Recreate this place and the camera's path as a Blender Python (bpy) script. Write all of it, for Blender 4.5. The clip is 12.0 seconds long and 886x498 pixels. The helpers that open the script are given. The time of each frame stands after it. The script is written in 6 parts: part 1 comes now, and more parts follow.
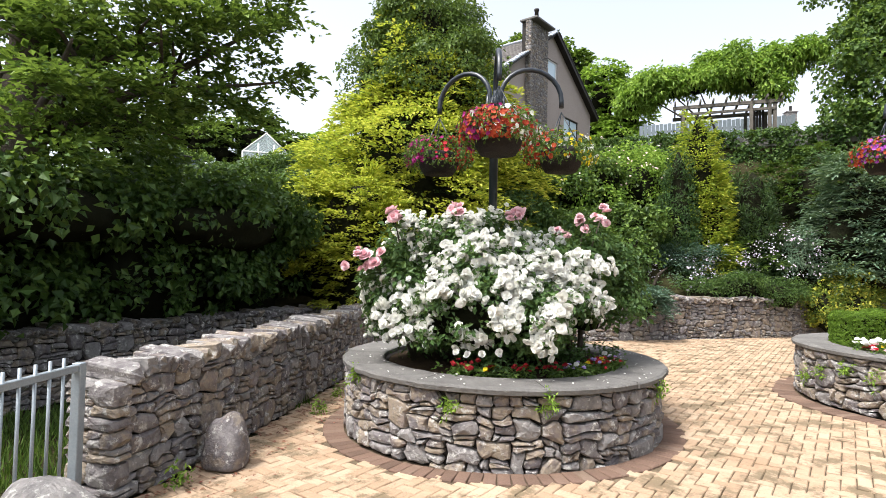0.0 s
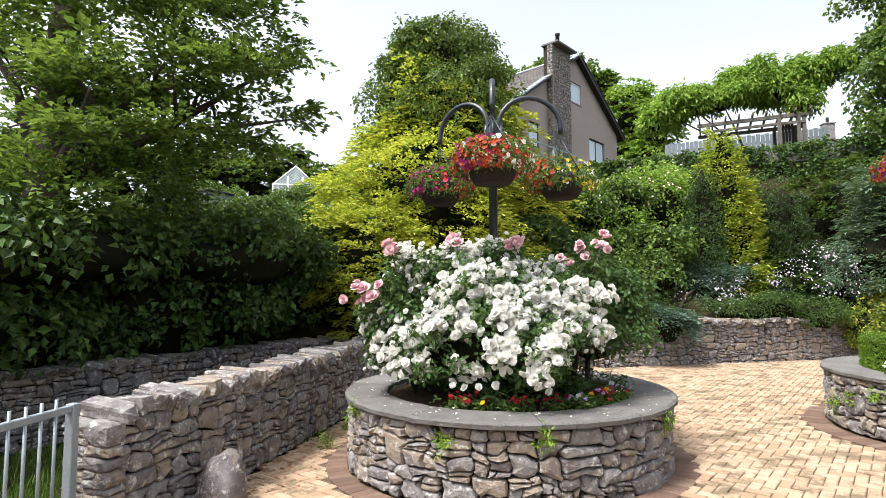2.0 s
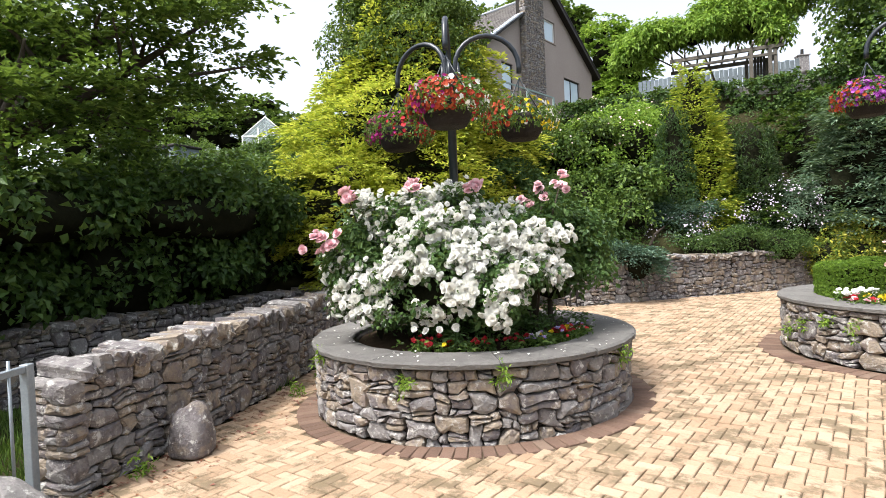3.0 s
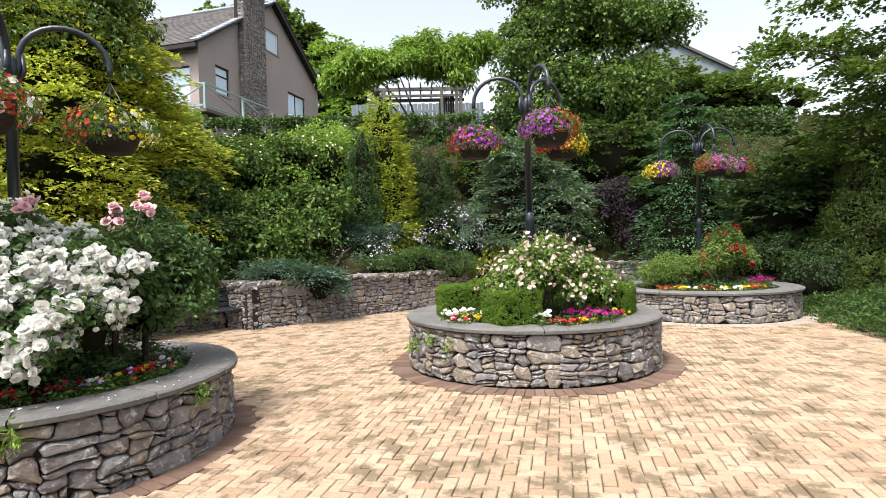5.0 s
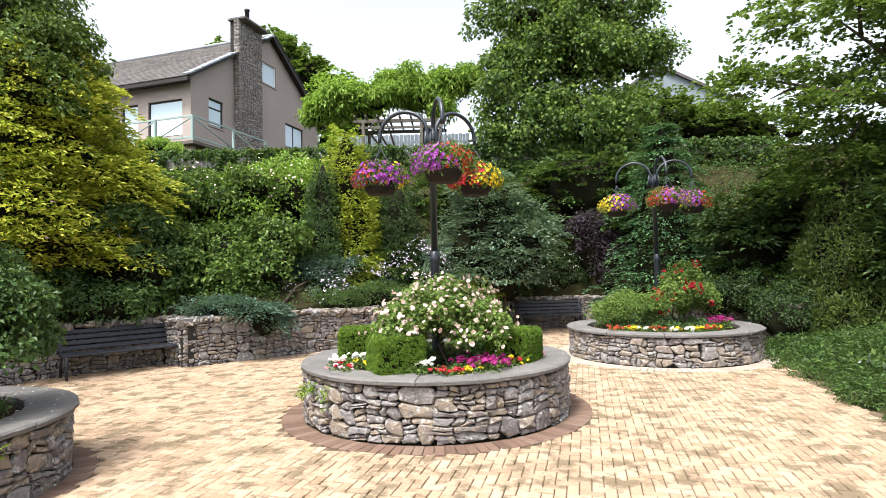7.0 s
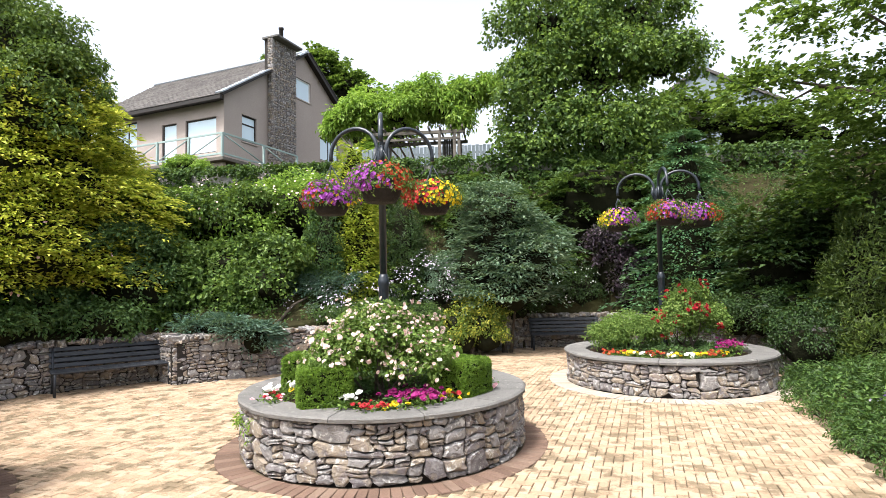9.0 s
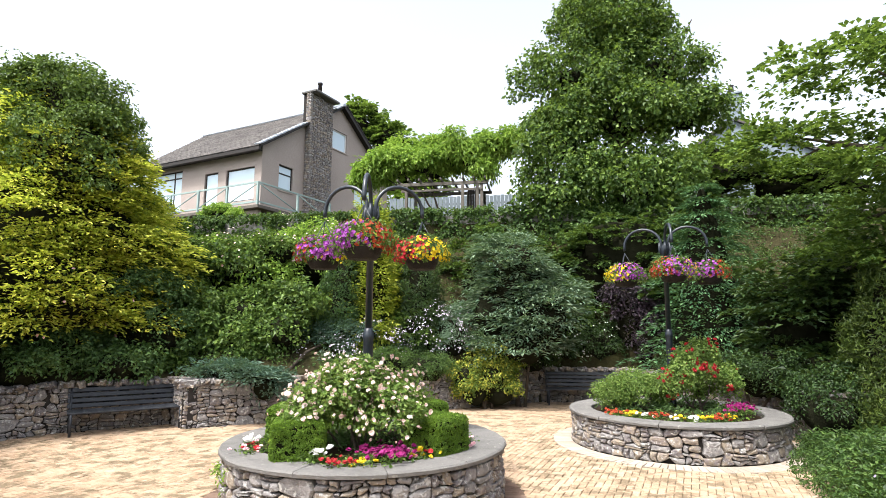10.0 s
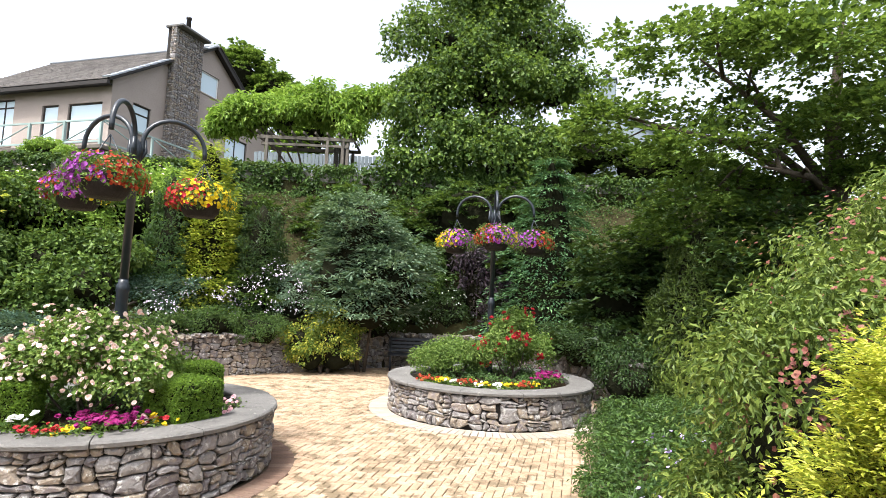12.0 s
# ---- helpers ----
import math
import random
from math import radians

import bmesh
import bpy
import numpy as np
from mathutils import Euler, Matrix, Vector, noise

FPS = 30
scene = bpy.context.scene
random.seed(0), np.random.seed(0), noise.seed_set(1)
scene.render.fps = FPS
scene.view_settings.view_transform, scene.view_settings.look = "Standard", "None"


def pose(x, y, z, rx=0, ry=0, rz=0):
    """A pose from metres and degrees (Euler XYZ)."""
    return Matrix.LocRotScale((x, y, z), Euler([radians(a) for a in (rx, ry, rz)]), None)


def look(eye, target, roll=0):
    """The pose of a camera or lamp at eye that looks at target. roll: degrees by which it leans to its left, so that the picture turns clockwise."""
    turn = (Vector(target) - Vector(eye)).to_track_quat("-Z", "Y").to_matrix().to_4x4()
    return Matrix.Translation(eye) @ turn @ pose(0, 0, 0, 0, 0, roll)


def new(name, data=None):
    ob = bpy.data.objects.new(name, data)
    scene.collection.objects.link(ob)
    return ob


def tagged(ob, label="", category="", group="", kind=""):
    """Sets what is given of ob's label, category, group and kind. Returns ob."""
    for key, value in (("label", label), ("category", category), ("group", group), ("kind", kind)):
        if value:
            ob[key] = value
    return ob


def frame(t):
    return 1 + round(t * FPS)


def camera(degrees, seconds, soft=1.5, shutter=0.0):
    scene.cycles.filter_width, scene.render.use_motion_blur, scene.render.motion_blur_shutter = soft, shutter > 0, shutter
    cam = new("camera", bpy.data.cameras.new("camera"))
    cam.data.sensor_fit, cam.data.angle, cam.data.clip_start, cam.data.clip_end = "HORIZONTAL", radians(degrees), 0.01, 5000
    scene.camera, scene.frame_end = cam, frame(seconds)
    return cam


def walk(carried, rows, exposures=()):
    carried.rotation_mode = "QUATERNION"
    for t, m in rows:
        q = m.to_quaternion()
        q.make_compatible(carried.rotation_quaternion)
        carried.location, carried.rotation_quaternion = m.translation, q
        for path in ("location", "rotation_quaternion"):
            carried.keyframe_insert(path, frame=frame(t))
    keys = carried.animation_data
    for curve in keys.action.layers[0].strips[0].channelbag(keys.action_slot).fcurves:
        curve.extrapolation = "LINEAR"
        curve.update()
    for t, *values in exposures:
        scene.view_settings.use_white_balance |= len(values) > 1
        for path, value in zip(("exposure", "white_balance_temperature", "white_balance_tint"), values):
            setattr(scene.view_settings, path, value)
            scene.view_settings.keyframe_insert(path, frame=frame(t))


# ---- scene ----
cam = camera(76.9, 12.0, 0.8)
PATH = [
    (0, (0.415, -0.607, 1.49), (-0.336, 1.246, 1.557), 1.3),
    (0.5, (0.541, -0.532, 1.523), (-0.335, 1.263, 1.62), -0.9),
    (1, (0.618, -0.462, 1.538), (-0.234, 1.337, 1.73), -0.3),
    (1.5, (0.687, -0.458, 1.552), (-0.164, 1.341, 1.746), -0.2),
    (2, (0.722, -0.457, 1.552), (-0.138, 1.342, 1.707), -0.1),
    (2.5, (0.797, -0.452, 1.543), (-0.084, 1.342, 1.628), -0.4),
    (2.7, (0.824, -0.419, 1.523), (-0.043, 1.384, 1.518), -1.6),
    (4.3, (1.676, -0.09, 1.602), (1.437, 1.895, 1.537), -2.4),
    (4.5, (1.823, -0.028, 1.612), (1.696, 1.967, 1.559), -3.1),
    (5, (2.198, 0.12, 1.617), (2.264, 2.119, 1.6), -1.6),
    (5.5, (2.602, 0.141, 1.643), (2.591, 2.141, 1.66), -0.6),
    (6, (3.013, 0.19, 1.703), (2.935, 2.188, 1.746), 0.3),
    (6.5, (3.398, 0.363, 1.744), (3.362, 2.362, 1.806), -0.1),
    (7, (3.807, 0.474, 1.737), (3.797, 2.472, 1.822), -1.3),
    (7.2, (3.974, 0.525, 1.779), (3.955, 2.523, 1.864), -0.9),
    (8.8, (4.989, 0.927, 1.882), (4.8, 2.916, 1.958), -1.9),
    (9, (5.119, 0.953, 1.899), (4.913, 2.939, 2.02), -1.2),
    (9.5, (5.47, 0.968, 1.951), (5.243, 2.938, 2.212), -2.7),
    (10, (5.845, 0.897, 2.013), (5.497, 2.846, 2.297), 0.2),
    (10.5, (6.137, 1.051, 1.959), (5.764, 2.994, 2.251), 1.3),
    (11, (6.45, 1.18, 1.942), (6.065, 3.129, 2.175), 0.4),
    (11.5, (6.856, 1.269, 1.953), (6.547, 3.237, 2.124), 2.7),
    (12, (7.159, 1.549, 1.959), (7.168, 3.541, 2.137), 2.5),
]
walk(cam, [(t, look(eye, target, roll)) for t, eye, target, roll in PATH], [(0.0, 1.80), (2.5, 1.82), (5.0, 1.67), (6.0, 1.83), (7.0, 1.93), (9.0, 2.0), (12.0, 2.05)])

# ---------------------------------------------------------------- sky and sun
world = bpy.data.worlds.new("overcast_sky")
scene.world = world
world.use_nodes = True
wn, wl = world.node_tree.nodes, world.node_tree.links
sky = wn.new("ShaderNodeTexSky")
sky.sky_type, sky.sun_disc = "NISHITA", False
sky.sun_elevation, sky.sun_rotation = radians(63), radians(213)
sky.air_density, sky.dust_density, sky.ozone_density = 0.8, 4.0, 1.0
grey_out = wn.new("ShaderNodeHueSaturation")
grey_out.inputs["Saturation"].default_value = 0.42
wl.new(sky.outputs[0], grey_out.inputs["Color"])
wl.new(grey_out.outputs[0], wn["Background"].inputs[0])
wn["Background"].inputs[1].default_value = 0.125
sun_data = bpy.data.lights.new("sun", "SUN")
sun_data.energy, sun_data.angle, sun_data.color = 1.5, radians(10), (1.0, 0.98, 0.955)
sun = new("sun", sun_data)
sun.matrix_world = look((0, 0, 30), (8.3, 12.5, 0.0))

# ---------------------------------------------------------------- small tools
RNG = np.random.default_rng(7)


def material(name):
    m = bpy.data.materials.new(name)
    m.use_nodes = True
    return m, m.node_tree, m.node_tree.nodes["Principled BSDF"]


def ramp_node(nt, cols, fac):
    r = nt.nodes.new("ShaderNodeValToRGB")
    e = r.color_ramp.elements
    while len(e) < len(cols):
        e.new(0.5)
    for i, c in enumerate(cols):
        e[i].position = 0.1 + 0.8 * i / max(1, len(cols) - 1)
        e[i].color = (*c, 1)
    nt.links.new(fac, r.inputs[0])
    return r.outputs[0]


def noise_node(nt, scale, detail=5, rough=0.6):
    g = nt.nodes.new("ShaderNodeNewGeometry")
    n = nt.nodes.new("ShaderNodeTexNoise")
    n.inputs["Scale"].default_value, n.inputs["Detail"].default_value, n.inputs["Roughness"].default_value = scale, detail, rough
    nt.links.new(g.outputs["Position"], n.inputs["Vector"])
    return n.outputs[0]


def math_node(nt, op, a, b):
    n = nt.nodes.new("ShaderNodeMath")
    n.operation = op
    for i, v in enumerate((a, b)):
        if isinstance(v, (int, float)):
            n.inputs[i].default_value = v
        else:
            nt.links.new(v, n.inputs[i])
    return n.outputs[0]


def mix_node(nt, fac, a, b, blend="MIX"):
    n = nt.nodes.new("ShaderNodeMix")
    n.data_type, n.blend_type = "RGBA", blend
    for sock, v in ((n.inputs[0], fac), (n.inputs[6], a), (n.inputs[7], b)):
        if isinstance(v, (int, float)):
            sock.default_value = v
        elif isinstance(v, tuple):
            sock.default_value = (*v, 1)
        else:
            nt.links.new(v, sock)
    return n.outputs[2]


def surface(name, cols, scale=3.0, rough=0.85, bump=0.4, bump_scale=40.0, rand="", spread=0.6, metal=0.0, spots=None, spot_scale=9.0, spot_at=0.6, spec=0.25):
    """Weathered surface: colours by coarse noise and by piece, fine grain, spots of lichen or dirt, relief."""
    m, nt, bsdf = material(name)
    fac = noise_node(nt, scale)
    if rand:
        src = nt.nodes.new("ShaderNodeObjectInfo" if rand == "object" else "ShaderNodeNewGeometry")
        r = src.outputs["Random" if rand == "object" else "Random Per Island"]
        fac = math_node(nt, "ADD", math_node(nt, "MULTIPLY", fac, 1 - spread), math_node(nt, "MULTIPLY", r, spread))
    col = ramp_node(nt, cols, fac)
    grain = noise_node(nt, bump_scale, 6, 0.7)
    col = mix_node(nt, 0.45, col, ramp_node(nt, [(0.25, 0.25, 0.25), (0.75, 0.75, 0.75)], grain), "OVERLAY")
    if spots:
        s = noise_node(nt, spot_scale, 7, 0.7)
        mask = nt.nodes.new("ShaderNodeMapRange")
        mask.inputs[1].default_value, mask.inputs[2].default_value = spot_at, spot_at + 0.09
        nt.links.new(s, mask.inputs[0])
        col = mix_node(nt, mask.outputs[0], col, spots)
    nt.links.new(col, bsdf.inputs["Base Color"])
    bsdf.inputs["Roughness"].default_value, bsdf.inputs["Metallic"].default_value = rough, metal
    bsdf.inputs["Specular IOR Level"].default_value = spec
    if bump:
        b = nt.nodes.new("ShaderNodeBump")
        b.inputs["Strength"].default_value, b.inputs["Distance"].default_value = bump, 0.02
        nt.links.new(math_node(nt, "ADD", grain, noise_node(nt, bump_scale * 0.25, 5)), b.inputs["Height"])
        nt.links.new(b.outputs[0], bsdf.inputs["Normal"])
    return m


def leafy(name, cols, through_light=0.25, rough=0.5, scale=0.9, petals=False):
    """Leaves or petals: each its own shade, drifting over the plant, letting some light through."""
    m, nt, bsdf = material(name)
    isl = nt.nodes.new("ShaderNodeNewGeometry").outputs["Random Per Island"]
    fac = math_node(nt, "ADD", math_node(nt, "MULTIPLY", isl, 0.62), math_node(nt, "MULTIPLY", noise_node(nt, scale, 3), 0.38))
    col = ramp_node(nt, cols, fac)
    nt.links.new(col, bsdf.inputs["Base Color"])
    bsdf.inputs["Roughness"].default_value = rough
    bsdf.inputs["Specular IOR Level"].default_value = 0.12 if petals else 0.25
    tr = nt.nodes.new("ShaderNodeBsdfTranslucent")
    nt.links.new(mix_node(nt, 0.5, col, (0.25, 0.36, 0.04)) if not petals else col, tr.inputs[0])
    mx = nt.nodes.new("ShaderNodeMixShader")
    mx.inputs[0].default_value = through_light
    nt.links.new(bsdf.outputs[0], mx.inputs[1])
    nt.links.new(tr.outputs[0], mx.inputs[2])
    nt.links.new(mx.outputs[0], nt.nodes["Material Output"].inputs[0])
    return m


def glass(name, tint=(0.85, 0.92, 0.95), clear=0.5):
    m, nt, bsdf = material(name)
    bsdf.inputs["Base Color"].default_value = (*tint, 1)
    bsdf.inputs["Roughness"].default_value = 0.05
    bsdf.inputs["Transmission Weight"].default_value = clear
    bsdf.inputs["IOR"].default_value = 1.45
    return m


def mesh_from(name, verts, faces, mats):
    me = bpy.data.meshes.new(name)
    me.from_pydata(np.asarray(verts).tolist() if not isinstance(verts, list) else verts, [], faces.tolist() if isinstance(faces, np.ndarray) else faces)
    for m in mats if isinstance(mats, (list, tuple)) else [mats]:
        me.materials.append(m)
    return me


def child(ob, parent):
    if parent is not None:
        ob.parent = parent
    return ob


def part(name, bm, mat, parent=None, label="", smooth=False):
    me = bpy.data.meshes.new(name)
    if smooth:
        for f in bm.faces:
            f.smooth = True
    bm.to_mesh(me)
    bm.free()
    me.materials.append(mat)
    return tagged(child(new(name, me), parent), label)


def part_np(name, verts, faces, mat, parent=None, label=""):
    return tagged(child(new(name, mesh_from(name, verts, faces, mat)), parent), label)


def thing(name, at, label, category, group="", kind=""):
    e = new(name)
    e.empty_display_size = 0.1
    e.location = at
    return tagged(e, label, category, group, kind)


def box(bm, lo, hi, bevel=0.0, m=None):
    lo, hi = Vector(lo), Vector(hi)
    r = bmesh.ops.create_cube(bm, size=1.0)
    bmesh.ops.scale(bm, vec=hi - lo, verts=r["verts"])
    bmesh.ops.translate(bm, vec=(lo + hi) / 2, verts=r["verts"])
    vs = r["verts"]
    if bevel:
        es = list({e for v in vs for e in v.link_edges})
        out = bmesh.ops.bevel(bm, geom=es, offset=bevel, segments=1, affect="EDGES")
        vs = list({v for f in out["faces"] for v in f.verts} | {v for v in vs if v.is_valid})
    if m is not None:
        bmesh.ops.transform(bm, matrix=m, verts=vs)
    return vs


def tube(bm, pts, radii, sides=8):
    """A tapered tube along points."""
    pts = [Vector(p) for p in pts]
    rings = []
    for i, p in enumerate(pts):
        d = (pts[min(i + 1, len(pts) - 1)] - pts[max(i - 1, 0)]).normalized()
        a = d.orthogonal().normalized() if i == 0 else (a - d * a.dot(d)).normalized()
        b = d.cross(a)
        r = radii[i] if isinstance(radii, (list, tuple)) else radii
        rings.append([bm.verts.new(p + (a * math.cos(2 * math.pi * k / sides) + b * math.sin(2 * math.pi * k / sides)) * r) for k in range(sides)])
    for r0, r1 in zip(rings, rings[1:]):
        for k in range(sides):
            f = bm.faces.new((r0[k], r0[(k + 1) % sides], r1[(k + 1) % sides], r1[k]))
            f.smooth = True
    bm.faces.new(rings[0][::-1])
    bm.faces.new(rings[-1])


def lathe(bm, profile, sides=24, at=(0, 0, 0)):
    """A body of revolution from (radius, height) pairs."""
    rings = []
    for r, z in profile:
        rings.append([bm.verts.new((at[0] + r * math.cos(2 * math.pi * k / sides), at[1] + r * math.sin(2 * math.pi * k / sides), at[2] + z)) for k in range(sides)])
    for r0, r1 in zip(rings, rings[1:]):
        for k in range(sides):
            f = bm.faces.new((r0[k], r0[(k + 1) % sides], r1[(k + 1) % sides], r1[k]))
            f.smooth = True
    bm.faces.new(rings[0][::-1])
    bm.faces.new(rings[-1])


# ---------------------------------------------------------------- materials
M_PAVER = surface("buff_paver", [(0.27, 0.18, 0.112), (0.37, 0.265, 0.178), (0.43, 0.33, 0.235)], 1.6, 0.85, 0.4, 60, "island", 0.5, spots=(0.17, 0.128, 0.08), spot_scale=3.0, spot_at=0.495)
M_PAVER_ONE = surface("buff_paver_single", [(0.27, 0.18, 0.112), (0.37, 0.265, 0.178), (0.43, 0.33, 0.235)], 1.6, 0.85, 0.4, 60, "object", 0.5, spots=(0.17, 0.128, 0.08), spot_scale=3.0, spot_at=0.495)
M_RING = surface("brown_ring_brick", [(0.085, 0.055, 0.04), (0.15, 0.095, 0.07), (0.19, 0.14, 0.105)], 2.0, 0.85, 0.35, 60, "object", 0.5)
M_RING_PALE = surface("pale_ring_sett", [(0.26, 0.215, 0.17), (0.33, 0.28, 0.23), (0.38, 0.33, 0.28)], 2.0, 0.85, 0.35, 60, "object", 0.5)
M_JOINT = surface("sandy_joint_dirt", [(0.045, 0.034, 0.021), (0.12, 0.09, 0.057), (0.26, 0.20, 0.135)], 2.5, 0.95, 0.6, 90)
M_STONE = surface("rubble_stone", [(0.075, 0.072, 0.074), (0.18, 0.172, 0.17), (0.27, 0.255, 0.245), (0.145, 0.13, 0.135), (0.30, 0.25, 0.19), (0.20, 0.17, 0.168), (0.34, 0.325, 0.305)], 9.0, 0.92, 1.0, 38, "object", 0.42, spots=(0.50, 0.49, 0.46), spot_scale=14, spot_at=0.545)
M_CONCRETE = surface("stained_concrete", [(0.13, 0.125, 0.115), (0.26, 0.25, 0.235), (0.34, 0.33, 0.31)], 1.5, 0.95, 0.5, 30)
M_MORTAR = surface("dark_mortar", [(0.028, 0.026, 0.024), (0.055, 0.05, 0.046)], 6, 0.95, 0.6, 60, spec=0.05)
M_CAP = surface("slate_capstone", [(0.075, 0.07, 0.066), (0.145, 0.14, 0.132), (0.20, 0.19, 0.178)], 3.5, 0.85, 0.8, 34, "object", 0.25, spots=(0.29, 0.28, 0.25), spot_scale=9, spot_at=0.60)
M_SOIL = surface("dark_soil", [(0.02, 0.014, 0.009), (0.05, 0.035, 0.022)], 8, 1.0, 1.0, 40, spec=0.05)
M_EARTH = surface("leafy_earth", [(0.02, 0.016, 0.009), (0.035, 0.032, 0.015), (0.05, 0.055, 0.02)], 1.5, 1.0, 1.0, 20, spec=0.05)
M_BLACK = surface("black_painted_iron", [(0.009, 0.013, 0.019), (0.018, 0.025, 0.034)], 5, 0.35, 0.1, 60, spec=0.5)
M_BASKET = surface("dark_brown_basket_liner", [(0.012, 0.010, 0.010), (0.03, 0.025, 0.022)], 9, 0.7, 0.6, 50)
M_BENCH = surface("blue_black_bench_paint", [(0.012, 0.015, 0.020), (0.026, 0.030, 0.038)], 5, 0.5, 0.15, 60, spec=0.4)
M_GALV = surface("galvanised_steel", [(0.22, 0.26, 0.29), (0.32, 0.36, 0.39)], 6, 0.5, 0.15, 60, metal=0.4)
M_BARK = surface("bark", [(0.03, 0.024, 0.018), (0.075, 0.06, 0.045), (0.11, 0.095, 0.075)], 6, 0.95, 1.0, 30)
M_HARL = surface("harled_wall", [(0.33, 0.28, 0.25), (0.40, 0.345, 0.31)], 0.6, 0.95, 0.8, 50)
M_ROOF = surface("brown_roof_tile", [(0.06, 0.055, 0.053), (0.105, 0.096, 0.09), (0.14, 0.13, 0.12)], 1.2, 0.9, 0.5, 30, "island", 0.5)
M_VERGE = surface("pale_verge_tile", [(0.30, 0.33, 0.37), (0.42, 0.45, 0.49)], 2, 0.8, 0.3, 30, "island", 0.4)
M_FASCIA = surface("dark_fascia", [(0.02, 0.017, 0.015), (0.035, 0.03, 0.027)], 3, 0.6, 0.1, 40)
M_WHITE = surface("white_frame", [(0.72, 0.72, 0.70), (0.8, 0.8, 0.79)], 3, 0.5, 0.05, 40)
M_TIMBER = surface("grey_timber", [(0.085, 0.075, 0.062), (0.16, 0.145, 0.125)], 4, 0.9, 0.5, 40)
M_FENCE = surface("blue_grey_fence", [(0.15, 0.185, 0.21), (0.22, 0.26, 0.285)], 2, 0.8, 0.3, 40)
M_RAIL = surface("pale_green_rail", [(0.22, 0.30, 0.28), (0.30, 0.38, 0.36)], 2, 0.6, 0.1, 40)
# opaque pale blue base colour stands in for the sky reflected in the panes
M_SKY_PANE = glass("sky_toned_window_glass", (0.55, 0.68, 0.75), 0.0)
M_GHGLASS = glass("greenhouse_glass", (0.88, 0.97, 0.95), 0.75)

# near-black colour stands in for the shade deep inside plants
M_INNER_SHADE = surface("plant_inner_shade", [(0.008, 0.008, 0.005), (0.02, 0.022, 0.012)], 6, 1.0, 0.8, 25, spec=0.02)
M_UNSEEN_BANK = surface("unseen_bank_green", [(0.015, 0.03, 0.008), (0.04, 0.075, 0.018), (0.075, 0.12, 0.03)], 2.5, 1.0, 1.0, 12, spec=0.05)
L_DARK = leafy("dark_ivy_leaf", [(0.010, 0.024, 0.008), (0.024, 0.052, 0.014), (0.055, 0.10, 0.026)], 0.15)
L_IVY = leafy("ivy_leaf", [(0.012, 0.030, 0.008), (0.042, 0.088, 0.019), (0.11, 0.18, 0.044)], 0.2)
L_IVYTOP = leafy("climbing_ivy_leaf", [(0.025, 0.055, 0.012), (0.08, 0.135, 0.026), (0.18, 0.26, 0.06)], 0.2)
L_MID = leafy("shrub_leaf", [(0.016, 0.040, 0.009), (0.070, 0.130, 0.024), (0.19, 0.28, 0.065)], 0.25)
L_LIME = leafy("lime_leaf", [(0.05, 0.12, 0.016), (0.19, 0.32, 0.045), (0.38, 0.52, 0.10)], 0.4)
L_GOLD = leafy("golden_conifer_spray", [(0.11, 0.18, 0.024), (0.48, 0.51, 0.06), (0.82, 0.76, 0.15)], 0.4)
L_CONIF = leafy("green_conifer_spray", [(0.010, 0.028, 0.010), (0.034, 0.08, 0.022), (0.085, 0.15, 0.04)], 0.15)
L_SILVER = leafy("silver_leaf", [(0.03, 0.065, 0.040), (0.095, 0.165, 0.105), (0.26, 0.34, 0.23)], 0.2)
P_ASTER = leafy("pale_aster_petal", [(0.50, 0.42, 0.52), (0.60, 0.53, 0.62), (0.70, 0.66, 0.72)], 0.2, 0.6, petals=True)
L_BLUE = leafy("blue_juniper_spray", [(0.03, 0.07, 0.05), (0.08, 0.15, 0.11), (0.17, 0.26, 0.20)], 0.15)
L_CYP = leafy("gold_green_cypress_spray", [(0.09, 0.17, 0.022), (0.36, 0.43, 0.05), (0.66, 0.64, 0.10)], 0.35)
L_EUO = leafy("yellow_edged_leaf", [(0.03, 0.075, 0.014), (0.14, 0.20, 0.03), (0.55, 0.50, 0.07)], 0.25, scale=2.5)
L_HEMLOCK = leafy("hemlock_spray", [(0.016, 0.050, 0.024), (0.055, 0.14, 0.06), (0.16, 0.29, 0.13)], 0.15)
L_PALE_ROSE = leafy("pale_rose_leaf", [(0.05, 0.10, 0.02), (0.12, 0.20, 0.04), (0.24, 0.32, 0.09)], 0.3)
L_PURPLE = leafy("dark_purple_leaf", [(0.012, 0.010, 0.015), (0.030, 0.020, 0.032), (0.061, 0.037, 0.055)], 0.15)
L_ROSE = leafy("rose_leaf", [(0.024, 0.055, 0.017), (0.055, 0.110, 0.030), (0.110, 0.183, 0.061)], 0.2)
L_BOX = leafy("clipped_box_leaf", [(0.04, 0.09, 0.01), (0.11, 0.20, 0.02), (0.20, 0.31, 0.035)], 0.25)
L_TREE = leafy("tree_leaf", [(0.014, 0.034, 0.010), (0.062, 0.122, 0.025), (0.22, 0.32, 0.07)], 0.35)
L_LEYC = leafy("fresh_green_leaf", [(0.03, 0.055, 0.012), (0.11, 0.165, 0.032), (0.26, 0.31, 0.075)], 0.3)
L_YEW = leafy("olive_yew_leaf", [(0.014, 0.030, 0.006), (0.048, 0.080, 0.014), (0.11, 0.15, 0.028)], 0.15)
L_RED = leafy("reddish_shoot", [(0.10, 0.03, 0.03), (0.21, 0.065, 0.055), (0.25, 0.13, 0.07)], 0.2)
P_WHITE = leafy("white_petal", [(0.70, 0.70, 0.62), (0.80, 0.80, 0.76), (0.86, 0.86, 0.84)], 0.4, 0.6, petals=True)
